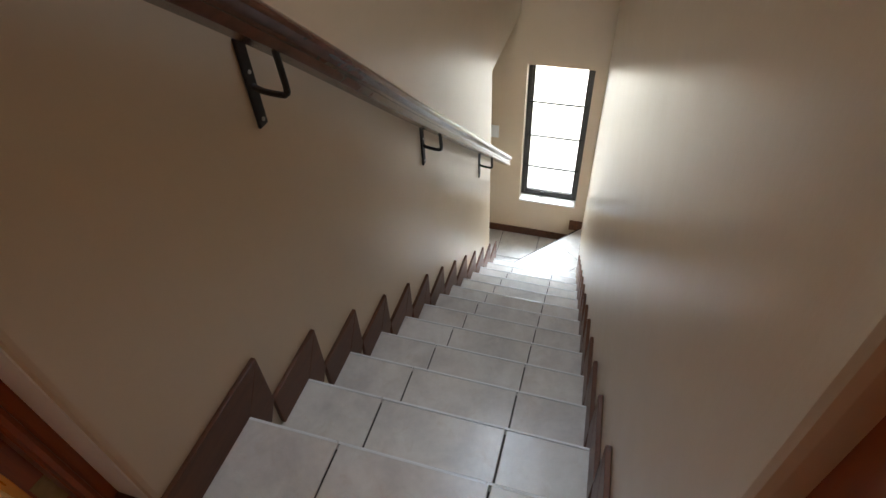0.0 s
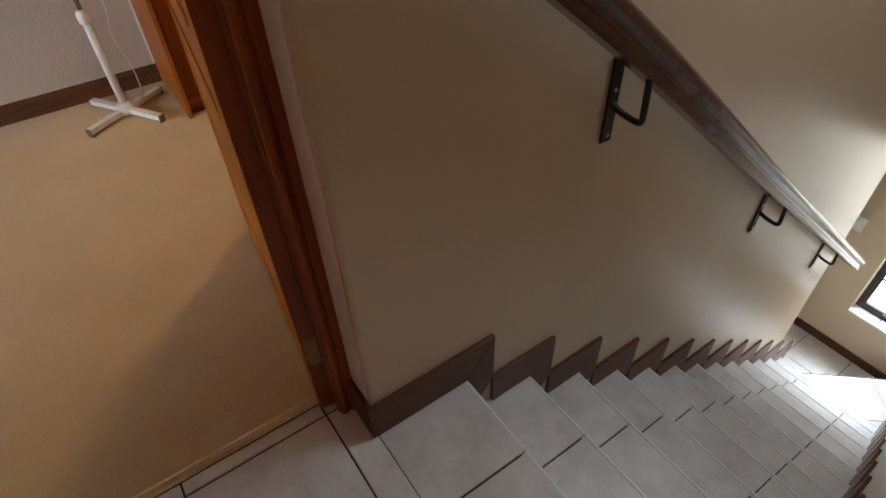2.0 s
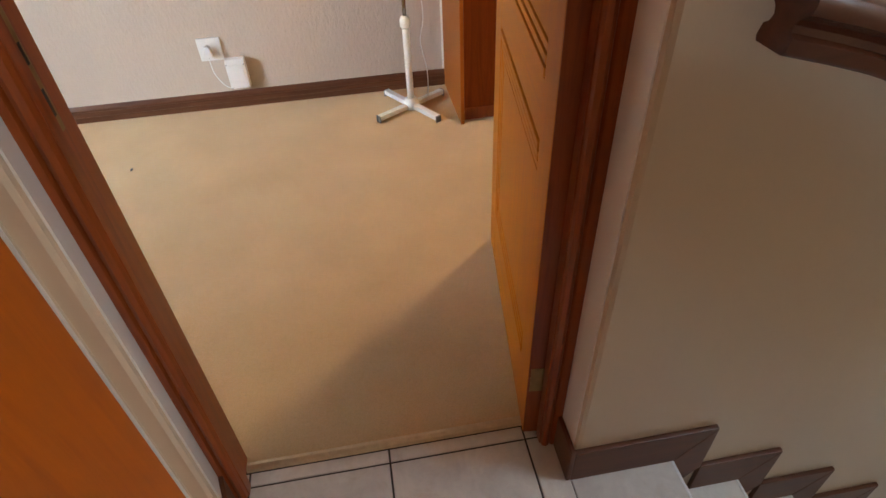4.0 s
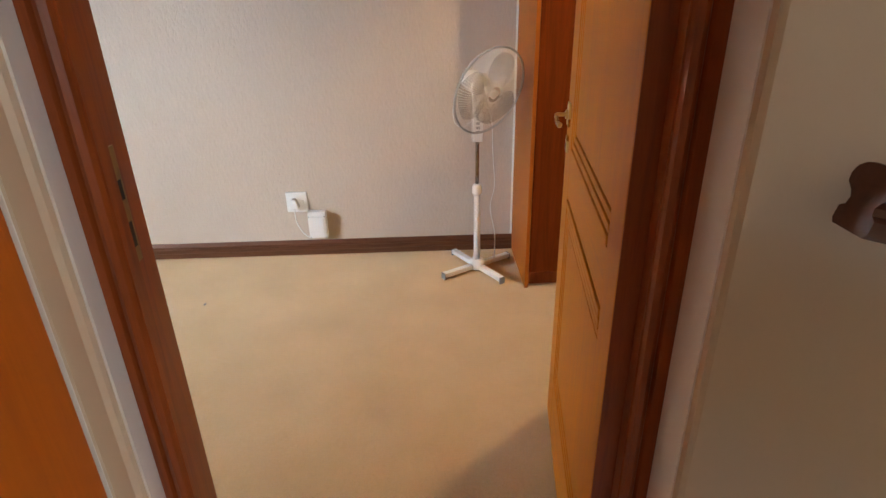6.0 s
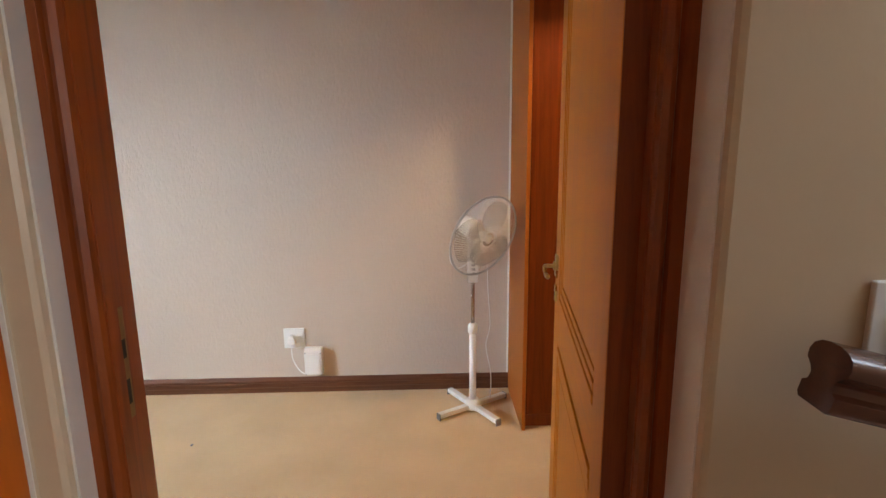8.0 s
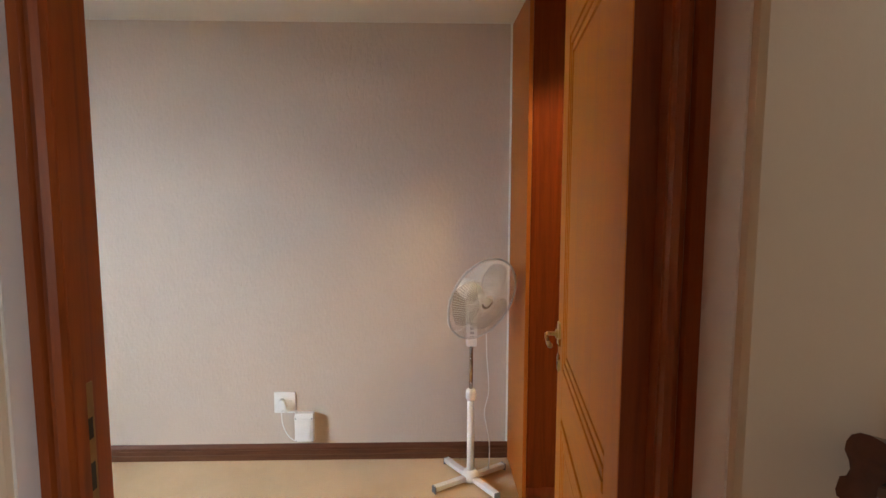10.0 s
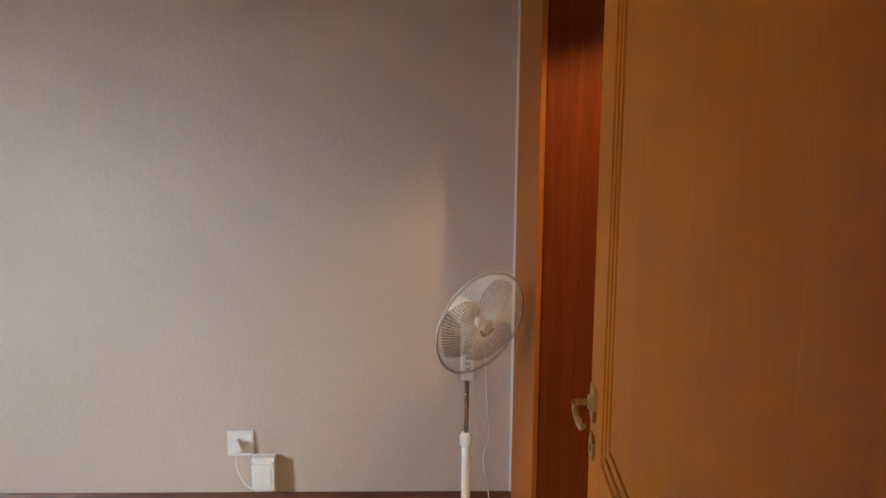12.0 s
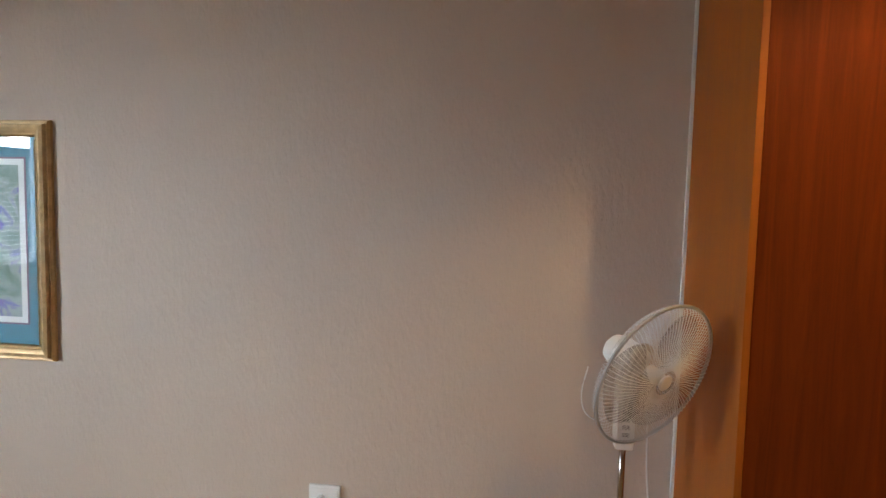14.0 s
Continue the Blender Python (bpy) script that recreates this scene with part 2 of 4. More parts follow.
def lathe(profile, seg=32, m=None):
    """Turns (radius, height) pairs round z."""
    bm = bmesh.new()
    rings = []
    for r, z in profile:
        rings.append([bm.verts.new((r * math.cos(2 * math.pi * i / seg), r * math.sin(2 * math.pi * i / seg), z)) for i in range(seg)] if r > 1e-5 else [bm.verts.new((0, 0, z))])
    for a, b in zip(rings, rings[1:]):
        for i in range(seg):
            j = (i + 1) % seg
            f = [a[i % len(a)], a[j % len(a)], b[j % len(b)], b[i % len(b)]]
            f = list(dict.fromkeys(f))
            if len(f) > 2:
                bm.faces.new(f)
    for r in (rings[0], rings[-1]):
        if len(r) > 2:
            bm.faces.new(r)
    bmesh.ops.recalc_face_normals(bm, faces=bm.faces)
    if m is not None:
        moved(bm, m)
    return bm


def tube(points, radius, seg=8, closed=False):
    """A round bar along points."""
    pts = [Vector(p) for p in points]
    bm = bmesh.new()
    rings, up = [], Vector((0.13, 0.21, 1)).normalized()
    for i, p in enumerate(pts):
        a = pts[i - 1] if (i or closed) else p
        c = pts[(i + 1) % len(pts)] if (i < len(pts) - 1 or closed) else p
        d = (c - a).normalized()
        s = d.cross(up)
        if s.length < 1e-3:
            s = d.cross(Vector((1, 0, 0)))
        s.normalize()
        u = s.cross(d)
        rings.append([bm.verts.new(p + radius * (math.cos(2 * math.pi * k / seg) * s + math.sin(2 * math.pi * k / seg) * u)) for k in range(seg)])
    pairs = list(zip(rings, rings[1:])) + ([(rings[-1], rings[0])] if closed else [])
    for a, b in pairs:
        for k in range(seg):
            bm.faces.new((a[k], a[(k + 1) % seg], b[(k + 1) % seg], b[k]))
    if not closed:
        bm.faces.new(rings[0][::-1])
        bm.faces.new(rings[-1])
    bmesh.ops.recalc_face_normals(bm, faces=bm.faces)
    return bm


def curve_points(ctrl, n=24):
    """A smooth path through control points."""
    p = [Vector(c) for c in ctrl]
    p = [2 * p[0] - p[1]] + p + [2 * p[-1] - p[-2]]
    out, spans = [], len(p) - 3
    for i in range(n + 1):
        s = min(i / n * spans, spans - 1e-6)
        k, u = int(s), s - int(s)
        a, b, c, d = p[k:k + 4]
        out.append(0.5 * ((2 * b) + (c - a) * u + (2 * a - 5 * b + 4 * c - d) * u * u + (3 * b - a - 3 * c + d) * u ** 3))
    return out


def finish(bm, name, mat, smooth=False):
    me = bpy.data.meshes.new(name)
    if smooth:
        for f in bm.faces:
            f.smooth = True
    bm.to_mesh(me)
    bm.free()
    me.materials.append(mat)
    return me


def part(name, bm, mat, parent, label="", smooth=False, m=None):
    ob = new(name, finish(bm, name, mat, smooth))
    if parent is not None:
        ob.parent = parent
    if m is not None:
        ob.matrix_basis = m
    return tagged(ob, label)


def thing(name, label, category, m=None, group="", kind=""):
    ob = new(name)
    ob.empty_display_size = 0.05
    if m is not None:
        ob.matrix_basis = m
    return tagged(ob, label, category, group, kind)


def structure(name, bm, mat, label="", category="", smooth=False):
    return tagged(part(name, bm, mat, None, "", smooth), label, category, "", "structure")


def flat_smooth(ob, angle=35):
    """Smooth faces with sharp edges kept."""
    me = ob.data
    for p in me.polygons:
        p.use_smooth = True
    bm = bmesh.new()
    bm.from_mesh(me)
    for e in bm.edges:
        e.smooth = not (len(e.link_faces) == 2 and e.calc_face_angle(0) > radians(angle))
    bm.to_mesh(me)
    bm.free()
    return ob


# ---------------------------------------------------------------- plan
RISE, TREAD, NOSE = 0.19, 0.244, 0.275
STEPS = 13
SW = 0.891                       # stair width at the landing
TAPER = 0.0467                   # the right wall closes in by this much a metre
FAR = 4.00                       # window wall of the stairwell
LOW, WINDER = -RISE * 14, -RISE * 13
OPEN_Y, SOFFIT = 3.06, -0.445
DIN = -0.20                      # bedroom face of the door wall
DL, DR = -0.862, 0.008              # sides of the bedroom doorway
BX, BY0, BY1 = -2.36, -4.8, 1.7  # bedroom
RX = 3.2
CEIL, HEAD = 2.31, 2.06
BACK = -0.876                    # landing's back wall
RD = -0.045                      # edge of the doorway on the right


def width_at(y):
    """Clear width of the stairs, which narrow towards the window."""
    return SW - TAPER * max(0.0, y)


# ---------------------------------------------------------------- walls, floors, ceilings
structure("wall_stair_left", joined(
    box(DIN, 0, 0.0, OPEN_Y, LOW - 0.1, CEIL, 0.012),
    box(DIN, -0.0005, OPEN_Y - 0.02, FAR, SOFFIT, CEIL, 0.010)),
    STAIR_PAINT, "cream satin-painted stairwell wall with rounded corner", "wall")
structure("wall_door_head", box(DIN + 0.001, -0.001, DL - 0.18, DR + 0.02, HEAD, CEIL), STAIR_PAINT, "cream wall above the bedroom door", "wall")
structure("wall_door_side", prism([(DIN + 0.002, BACK - 0.14), (-0.001, BACK - 0.14), (-0.001, -0.846), (-0.006, -0.839), (-0.016, -0.839), (-0.09, DL), (DIN + 0.002, DL)], -0.1, CEIL, "z"), STAIR_PAINT, "narrow cream wall beside the bedroom door", "wall")
structure("wall_stair_right", prism([(SW, RD), (SW + 0.15, RD), (SW + 0.15, FAR), (width_at(FAR), FAR), (width_at(0.0), 0.0)], LOW - 0.1, CEIL, "z", 0.010), STAIR_PAINT, "cream satin-painted stairwell wall", "wall")
structure("wall_right_head", box(SW + 0.001, SW + 0.149, BACK, RD + 0.02, HEAD, CEIL), STAIR_PAINT, "cream wall above a doorway", "wall")
structure("wall_landing_back", joined(
    box(-0.001, 0.006, BACK - 0.14, BACK, -0.1, CEIL),
    box(0.83, RX, BACK - 0.14, BACK, -0.1, CEIL),
    box(0.006, 0.83, BACK - 0.14, BACK, 2.04, CEIL)), STAIR_PAINT, "cream landing wall", "wall")
# window wall of the stairwell, with its opening
WX0, WX1, WZ0, WZ1 = 0.075, 0.609, -2.22, -0.843
structure("wall_stair_window", joined(
    box(-1.6, WX0, FAR, FAR + 0.2, LOW - 0.1, CEIL),
    box(WX1, SW + 0.15, FAR, FAR + 0.2, LOW - 0.1, CEIL),
    box(WX0, WX1, FAR, FAR + 0.2, LOW - 0.1, WZ0),
    box(WX0, WX1, FAR, FAR + 0.2, WZ1, CEIL)), STAIR_PAINT, "cream stairwell wall around a narrow window", "wall")
# ceiling hole for the unseen rooflight, made to let the added lamp through
SKY = (0.18, 0.66, 0.98, 2.12)
structure("ceiling_stair", joined(box(DIN, SW + 0.15, BACK - 0.14, SKY[2], CEIL, CEIL + 0.12), box(DIN, SW + 0.15, SKY[3], FAR + 0.2, CEIL, CEIL + 0.12),
    box(DIN, SKY[0], SKY[2], SKY[3], CEIL, CEIL + 0.12), box(SKY[1], SW + 0.15, SKY[2], SKY[3], CEIL, CEIL + 0.12)), CEIL_PAINT, "white plastered stairwell ceiling", "ceiling")
# lower passage
structure("floor_lower", box(-1.6, width_at(FAR), OPEN_Y - 0.6, FAR, LOW - 0.1, LOW - 0.006), GROUT, "dark grout bed of the lower floor", "floor")
structure("wall_lower", joined(box(-1.6, DIN, OPEN_Y - 0.75, OPEN_Y - 0.6, LOW - 0.1, SOFFIT), box(-1.75, -1.6, OPEN_Y - 0.75, FAR + 0.2, LOW - 0.1, SOFFIT)), STAIR_PAINT, "cream wall of the lower passage", "wall")
structure("ceiling_lower", box(-1.75, DIN, OPEN_Y - 0.75, FAR, SOFFIT, SOFFIT + 0.1), CEIL_PAINT, "white ceiling of the lower passage", "ceiling")
# bedroom
structure("wall_bedroom_far", box(BX - 0.15, BX, BY0 - 0.15, BY1 + 0.15, -0.1, CEIL), ROOM_PAINT, "cream textured bedroom wall", "wall")
structure("wall_bedroom_side", box(BX, DIN, BY1, BY1 + 0.15, -0.1, CEIL), ROOM_PAINT, "cream textured bedroom wall behind the wardrobe", "wall")
BW = (-0.30, 1.30, 0.85, 2.05)   # blind window
structure("wall_bedroom_blind", joined(
    box(BX, BW[0], BY0 - 0.15, BY0, -0.1, CEIL), box(BW[1], RX, BY0 - 0.15, BY0, -0.1, CEIL),
    box(BW[0], BW[1], BY0 - 0.15, BY0, -0.1, BW[2]), box(BW[0], BW[1], BY0 - 0.15, BY0, BW[3], CEIL)), ROOM_PAINT, "cream textured bedroom wall with a window", "wall")
NOOK = -3.55                      # where the bedroom widens; unseen corner set to cut off window light
structure("wall_bedroom_east", box(RX, RX + 0.15, BY0 - 0.15, NOOK, -0.1, CEIL), ROOM_PAINT, "cream textured bedroom wall", "wall")
# unseen stretch of wall, added to hold window light off the doorway carpet
structure("wall_bedroom_nook", joined(box(DIN + 0.002, -0.001, NOOK, BACK - 0.14, -0.1, CEIL), box(-0.001, RX, NOOK, NOOK + 0.15, -0.1, CEIL)), ROOM_PAINT, "cream bedroom wall beside the door, carried on unseen to block window light", "wall")
structure("ceiling_bedroom", joined(box(BX, DIN, BY0, BY1, CEIL, CEIL + 0.12), box(DIN, RX, BY0, NOOK + 0.15, CEIL + 0.001, CEIL + 0.12)), CEIL_PAINT, "white plastered bedroom ceiling", "ceiling")
structure("floor_bedroom", joined(box(BX, -0.188, BY0, BY1, -0.1, 0.006), box(-0.188, RX, BY0, NOOK, -0.1, 0.0061)), CARPET, "beige cut-pile carpet", "floor")
# room behind the camera
# the opening in its outer wall is unseen, added for the fill lamp
structure("wall_study", joined(
    box(SW + 0.15, RX, 1.6, 1.75, -0.1, CEIL),
    box(RX, RX + 0.15, BACK, 0.4, -0.1, CEIL), box(RX, RX + 0.15, 1.2, 1.75, -0.1, CEIL),
    box(RX, RX + 0.15, 0.4, 1.2, -0.1, 0.9), box(RX, RX + 0.15, 0.4, 1.2, 2.1, CEIL)), STAIR_PAINT, "cream wall of the opposite room", "wall")
structure("ceiling_study", box(SW + 0.15, RX, BACK, 1.6, CEIL, CEIL + 0.12), CEIL_PAINT, "white ceiling of the opposite room", "ceiling")
structure("floor_study", box(SW + 0.02, RX, BACK, 1.6, -0.1, 0.004), CARPET, "beige carpet of the opposite room", "floor")

# white-painted reveals of the doorway
structure("trim_reveal_right", box(-0.092, -0.012, -0.003, 0.01, 0.0, HEAD), TRIM_PAINT, "pale painted door reveal", "wall")
structure("trim_reveal_left", prism([(-0.02, -0.8365), (-0.0895, DL + 0.0035), (-0.0895, DL - 0.004), (-0.02, -0.844)], 0.0, HEAD, "z"), TRIM_PAINT, "pale painted door reveal", "wall")

# ---------------------------------------------------------------- bedroom doorway
def door_frame():
    f = thing("door_1", "dark reddish-brown moulded wooden door frame with chipped edges", "door frame", kind="structure")
    for side, y0, s in (("right", DR, -1), ("left", DL, 1)):
        # lining with rebate, and a rounded bead on its front corner
        w = 0.060 if s < 0 else 0.046
        prof = [(-0.09, y0), (-0.09, y0 + s * (w - 0.030)), (-0.097, y0 + s * (w - 0.026)), (-0.092, y0 + s * (w - 0.023)), (-0.088, y0 + s * (w - 0.015)), (-0.092, y0 + s * (w - 0.006)),
                (-0.101, y0 + s * (w - 0.003)), (-0.101, y0 + s * w), (-0.128, y0 + s * w), (-0.130, y0 + s * (w - 0.014)), (-0.205, y0 + s * (w - 0.016)), (-0.205, y0)]
        part("jamb", prism(prof, 0.004, HEAD, "z"), FRAME_WOOD, f)
    part("head", box(-0.2045, -0.0905, DL + 0.03, DR - 0.03, HEAD - 0.055, HEAD - 0.001, 0.004), FRAME_WOOD, f)
    st = part("strike_plate", joined(box(-0.165, -0.138, DL + 0.0295, DL + 0.033, 1.02, 1.20, 0.001)), GOLD_DARK, f, "dulled brass strike plate")
    part("strike_hole", joined(box(-0.159, -0.145, DL + 0.0322, DL + 0.0338, 1.045, 1.085, 0.0), box(-0.159, -0.145, DL + 0.0322, DL + 0.0338, 1.12, 1.15, 0.0)), BLACK_IRON, st, "dark keyhole slots")
    return f


def moulded_panel(x0, x1, z0, z1, parent, face, s):
    """A recessed panel with a stepped moulding round it. face: y of the leaf's face, s: outward sign."""
    y0, y1 = sorted((face - s * 0.013, face - s * 0.0015))
    part("panel", box(x0 - 0.004, x1 - 0.073, y0, y1, z0 + 0.073, z1 - 0.073), DOOR_WOOD, parent)
    strips = []
    w = 0.017
    for o, h in ((0.006, 0.003), (0.028, 0.0015), (0.050, 0.0)):
        a0, a1, c0, c1 = x0, x1 - o, z0 + o, z1 - o
        y0, y1 = sorted((face - s * 0.014, face + s * h))
        for bx in ((a1 - w, a1, c0, c1), (a0, a1 - w, c0, c0 + w), (a0, a1 - w, c1 - w, c1)):
            strips.append(box(bx[0], bx[1], y0, y1, bx[2], bx[3], 0.0025))
    part("moulding", joined(*strips), DOOR_WOOD, parent, "stepped panel moulding")


def lever_set(parent, u, z, face, s):
    f0, f1 = sorted((face, face + s * 0.006))
    plate = part("handle_plate", prism([(u - 0.020, z - 0.012), (u + 0.020, z - 0.012), (u + 0.023, z + 0.0), (u + 0.023, z + 0.040), (u + 0.018, z + 0.052), (u - 0.018, z + 0.052), (u - 0.023, z + 0.040), (u - 0.023, z + 0.0)], f0, f1, "y", 0.002), BRASS, parent, "worn brass handle rose")
    part("escutcheon", prism([(u - 0.014, z - 0.085), (u + 0.014, z - 0.085), (u + 0.018, z - 0.075), (u + 0.018, z - 0.05), (u + 0.012, z - 0.038), (u - 0.012, z - 0.038), (u - 0.018, z - 0.05), (u - 0.018, z - 0.075)], f0, f1, "y", 0.002), BRASS, parent, "worn brass keyhole plate")
    pts = curve_points([(u, face, z + 0.02), (u, face + s * 0.024, z + 0.02), (u, face + s * 0.032, z + 0.02), (u - 0.014, face + s * 0.038, z + 0.019), (u - 0.045, face + s * 0.037, z + 0.008), (u - 0.078, face + s * 0.035, z + 0.006), (u - 0.092, face + s * 0.034, z + 0.012)], 26)
    part("lever", joined(tube(pts, 0.0058, 10), tube([(u, face, z + 0.02), (u, face + s * 0.012, z + 0.02)], 0.013, 14)), BRASS, plate, "curved brass lever", True)
    part("keyhole", tube([(u, face + s * 0.004, z - 0.066), (u, face + s * 0.0068, z - 0.066)], 0.006, 10), BLACK_IRON, plate)


def door_leaf(name, label, m, w=0.83, h=2.02):
    d = thing(name, label, "door", m, kind="structure")
    T = 0.04
    for x0, x1 in ((0, 0.105), (w - 0.12, w)):
        part("stile", box(x0, x1, -T, 0, 0.012, h, 0.003), DOOR_WOOD, d)
    # thin strip on the hinge edge, darker than the leaf
    part("edge_lipping", box(-0.0015, 0.0, -T + 0.001, -0.001, 0.013, h - 0.001), FRAME_WOOD, d, "dark strip along the hinge edge")
    for z0, z1 in ((0.012, 0.22), (0.857, 0.975), (1.87, h)):
        part("rail", box(0.105, w - 0.12, -T + 0.0005, -0.0005, z0, z1, 0.001), DOOR_RAIL, d)
    for z0, z1 in ((0.22, 0.857), (0.975, 1.87)):
        part("panel_core", box(0.10, w - 0.11, -T + 0.012, -0.012, z0 - 0.005, z1 + 0.005), DOOR_WOOD, d)
        for face, s in ((0.0, 1), (-T, -1)):
            moulded_panel(0.105, w - 0.12, z0, z1, d, face, s)
    lever_set(d, w - 0.048, 1.05, 0.0, 1)
    lever_set(d, w - 0.048, 1.05, -T, -1)
    for z in (0.2, 1.75):
        part("hinge", joined(tube([(-0.004, -T - 0.004, z), (-0.004, -T - 0.004, z + 0.09)], 0.006, 10), box(-0.003, 0.0, -T, -0.006, z, z + 0.09)), GOLD_DARK, d, "tarnished brass hinge")
    return d


door_frame()
door_leaf("door_2", "orange-varnished two-panel wooden bedroom door standing open", pose(-0.138, -0.088, 0.0, 0, 0, 172.6))
# closed door in the landing's back wall
cd = thing("door_3", "orange-varnished wooden door on the landing, closed", "door", kind="structure")
part("leaf", box(0.0085, 0.826, BACK - 0.045, BACK - 0.004, 0.01, 2.035, 0.003), LANDING_DOOR, cd)
part("edge_bead", box(0.0062, 0.0083, BACK - 0.05, BACK + 0.001, 0.005, 2.0395), TRIM_PAINT, cd, "thin pale edge bead")
# doorway on the other side of the landing
rf = thing("door_4", "dark brown wooden frame of the opposite doorway", "door frame", kind="structure")
for y0, s in ((RD, -1), (BACK, 1)):
    part("jamb", prism([(SW + 0.028, y0), (SW + 0.028, y0 + s * 0.045), (SW + 0.033, y0 + s * 0.05), (SW + 0.149, y0 + s * 0.05), (SW + 0.149, y0)], 0.004, HEAD, "z"), FRAME_WOOD, rf)
part("head", box(SW + 0.0285, SW + 0.1485, BACK + 0.05, RD - 0.05, HEAD - 0.05, HEAD - 0.001), FRAME_WOOD, rf)

# carpet edge strip on the threshold
strip = part("threshold_strip", prism([(-0.190, 0.004), (-0.188, 0.010), (-0.178, 0.0125), (-0.168, 0.009), (-0.163, 0.0), (-0.190, 0.0)], DL + 0.032, DR - 0.046, "y"), DULL, None)
tagged(strip, "worn metal carpet strip across the doorway", "threshold strip", "", "structure")

# ---------------------------------------------------------------- skirting
def skirting_profile(h=0.088, t=0.016):
    return [(0, 0), (t, 0), (t, h * 0.30), (t - 0.003, h * 0.33), (t, h * 0.37), (t, h * 0.58), (t - 0.004, h * 0.62), (t - 0.001, h * 0.67), (t - 0.001, h * 0.80), (t - 0.007, h * 0.92), (t - 0.010, h), (0, h)]


def skirting_y(name, x, s, y0, y1, z, label):
    """A moulded board along y on a wall at x, standing out by sign s."""
    return structure(name, prism([(x + s * a, z + b) for a, b in skirting_profile()], y0, y1, "y"), SKIRT_WOOD, label, "skirting board")


skirting_y("baseboard_bedroom", BX, 1, BY0, 0.085, 0.006, "reddish-brown moulded wooden skirting on the carpet")
structure("baseboard_reveal", box(-0.09, 0.0135, -0.0155, -0.0035, 0.0, 0.136, 0.003), SKIRT_WOOD, "brown wooden skirting turned round the wall corner", "skirting board")
structure("baseboard_reveal_left", prism([(-0.004, -0.836), (-0.089, DL + 0.004), (-0.089, DL + 0.016), (-0.004, -0.822)], 0.0, 0.136, "z", 0.002), SKIRT_WOOD, "brown wooden skirting in the door reveal", "skirting board")

# ---------------------------------------------------------------- staircase
WY = NOSE + TREAD * (STEPS - 1)
stairs = thing("staircase", "straight flight of cream-tiled steps going down", "staircase", kind="structure")
prof = [(NOSE - 0.35, -0.30), (NOSE - 0.35, -0.004)]
for k in range(STEPS):
    y, z = NOSE + TREAD * k, -RISE * k
    prof += [(y - 0.016, z - 0.004), (y - 0.016, z - RISE - 0.004)]
prof += [(NOSE + TREAD * (STEPS - 1) + 0.01, -RISE * STEPS - 0.008), (NOSE + TREAD * (STEPS - 1) + 0.01, -RISE * STEPS - 0.1)]
prof += [(NOSE + TREAD * (STEPS - 1) - 0.02, -RISE * STEPS - 0.1)]
part("core", prism(prof[::-1], 0.002, SW - 0.002, "x"), GROUT, stairs, "dark grout between the tiles")
part("stringer", prism([(OPEN_Y, LOW + 0.001)] + [p for p in prof if p[0] > OPEN_Y - 0.03 and p[1] > WINDER - 0.01] + [(WY - 0.005, LOW + 0.001)], -0.012, 0.0015, "x"), STAIR_PAINT, stairs, "painted side of the lowest steps")

# landing bed and lower floor bed
structure("floor_landing", box(DIN + 0.01, SW + 0.03, BACK, NOSE - 0.03, -0.09, -0.004), GROUT, "dark grout bed of the tiled landing", "floor")
structure("floor_winder", prism([(0.0, WY + 0.01), (SW, WY + 0.01), (SW, FAR), (width_at(FAR) - 0.02, FAR)], LOW - 0.01, WINDER - 0.004, "z"), GROUT, "three-cornered winder step", "floor")

# stepped wooden skirting on both walls
H, V, TH = 0.127, 0.095, 0.014
for s, x in ((1, 0.0), (-1, 0.0)):
    e0, e1 = sorted((x, x + s * TH))
    sk = thing("stair_skirting", "brown wooden skirting stepped along the stairs", "skirting board", kind="structure")
    if s < 0:
        sk.matrix_basis = pose(SW, 0, 0, 0, 0, math.degrees(math.atan(TAPER)))
    me_h = finish(prism([(V - TREAD, 0.0), (0.0, 0.0), (0.0 + 0.0, 0.0), (V, H), (V - TREAD, H)][:2] + [(V, H), (V - TREAD, H)], e0, e1, "x", 0.003), "board", SKIRT_WOOD)
    me_v = finish(prism([(0.0, 0.0), (0.0, -RISE), (V, -RISE + 0.0), (V, -RISE + H), (V, H)][:2] + [(V, -RISE + H), (V, H)], e0, e1, "x", 0.003), "board", SKIRT_WOOD)
    first = part("board", prism([(RD + 0.05 if s < 0 else -0.0035, 0.0), (NOSE, 0.0), (NOSE + V, H), (RD + 0.05 if s < 0 else -0.0035, H)], e0, e1, "x", 0.003), SKIRT_WOOD, sk)
    for k in range(STEPS):
        y, z = NOSE + TREAD * k, -RISE * k
        for me in ((me_h, me_v) if k else (me_v,)):
            ob = new("board", me)
            ob.parent = sk
            ob.location = (0, y, z)

# lower floor skirting
structure("baseboard_lower", box(-1.55, 0.58, FAR - 0.014, FAR, LOW, LOW + 0.08, 0.003), SKIRT_WOOD, "brown wooden skirting under the window", "skirting board")
structure("baseboard_winder", box(0.58, width_at(FAR) - 0.001, FAR - 0.016, FAR - 0.001, WINDER - 0.03, WINDER + 0.085, 0.003), SKIRT_WOOD, "brown wooden skirting on the winder step", "skirting board")

# ---------------------------------------------------------------- handrail
RAIL_LINE = [(0.10, 1.172), (0.18, 1.150), (0.26, 1.124), (0.34, 1.085), (0.44, 1.015), (0.783, 0.747), (1.533, 0.131), (2.5, -0.644), (3.32, -1.303)]


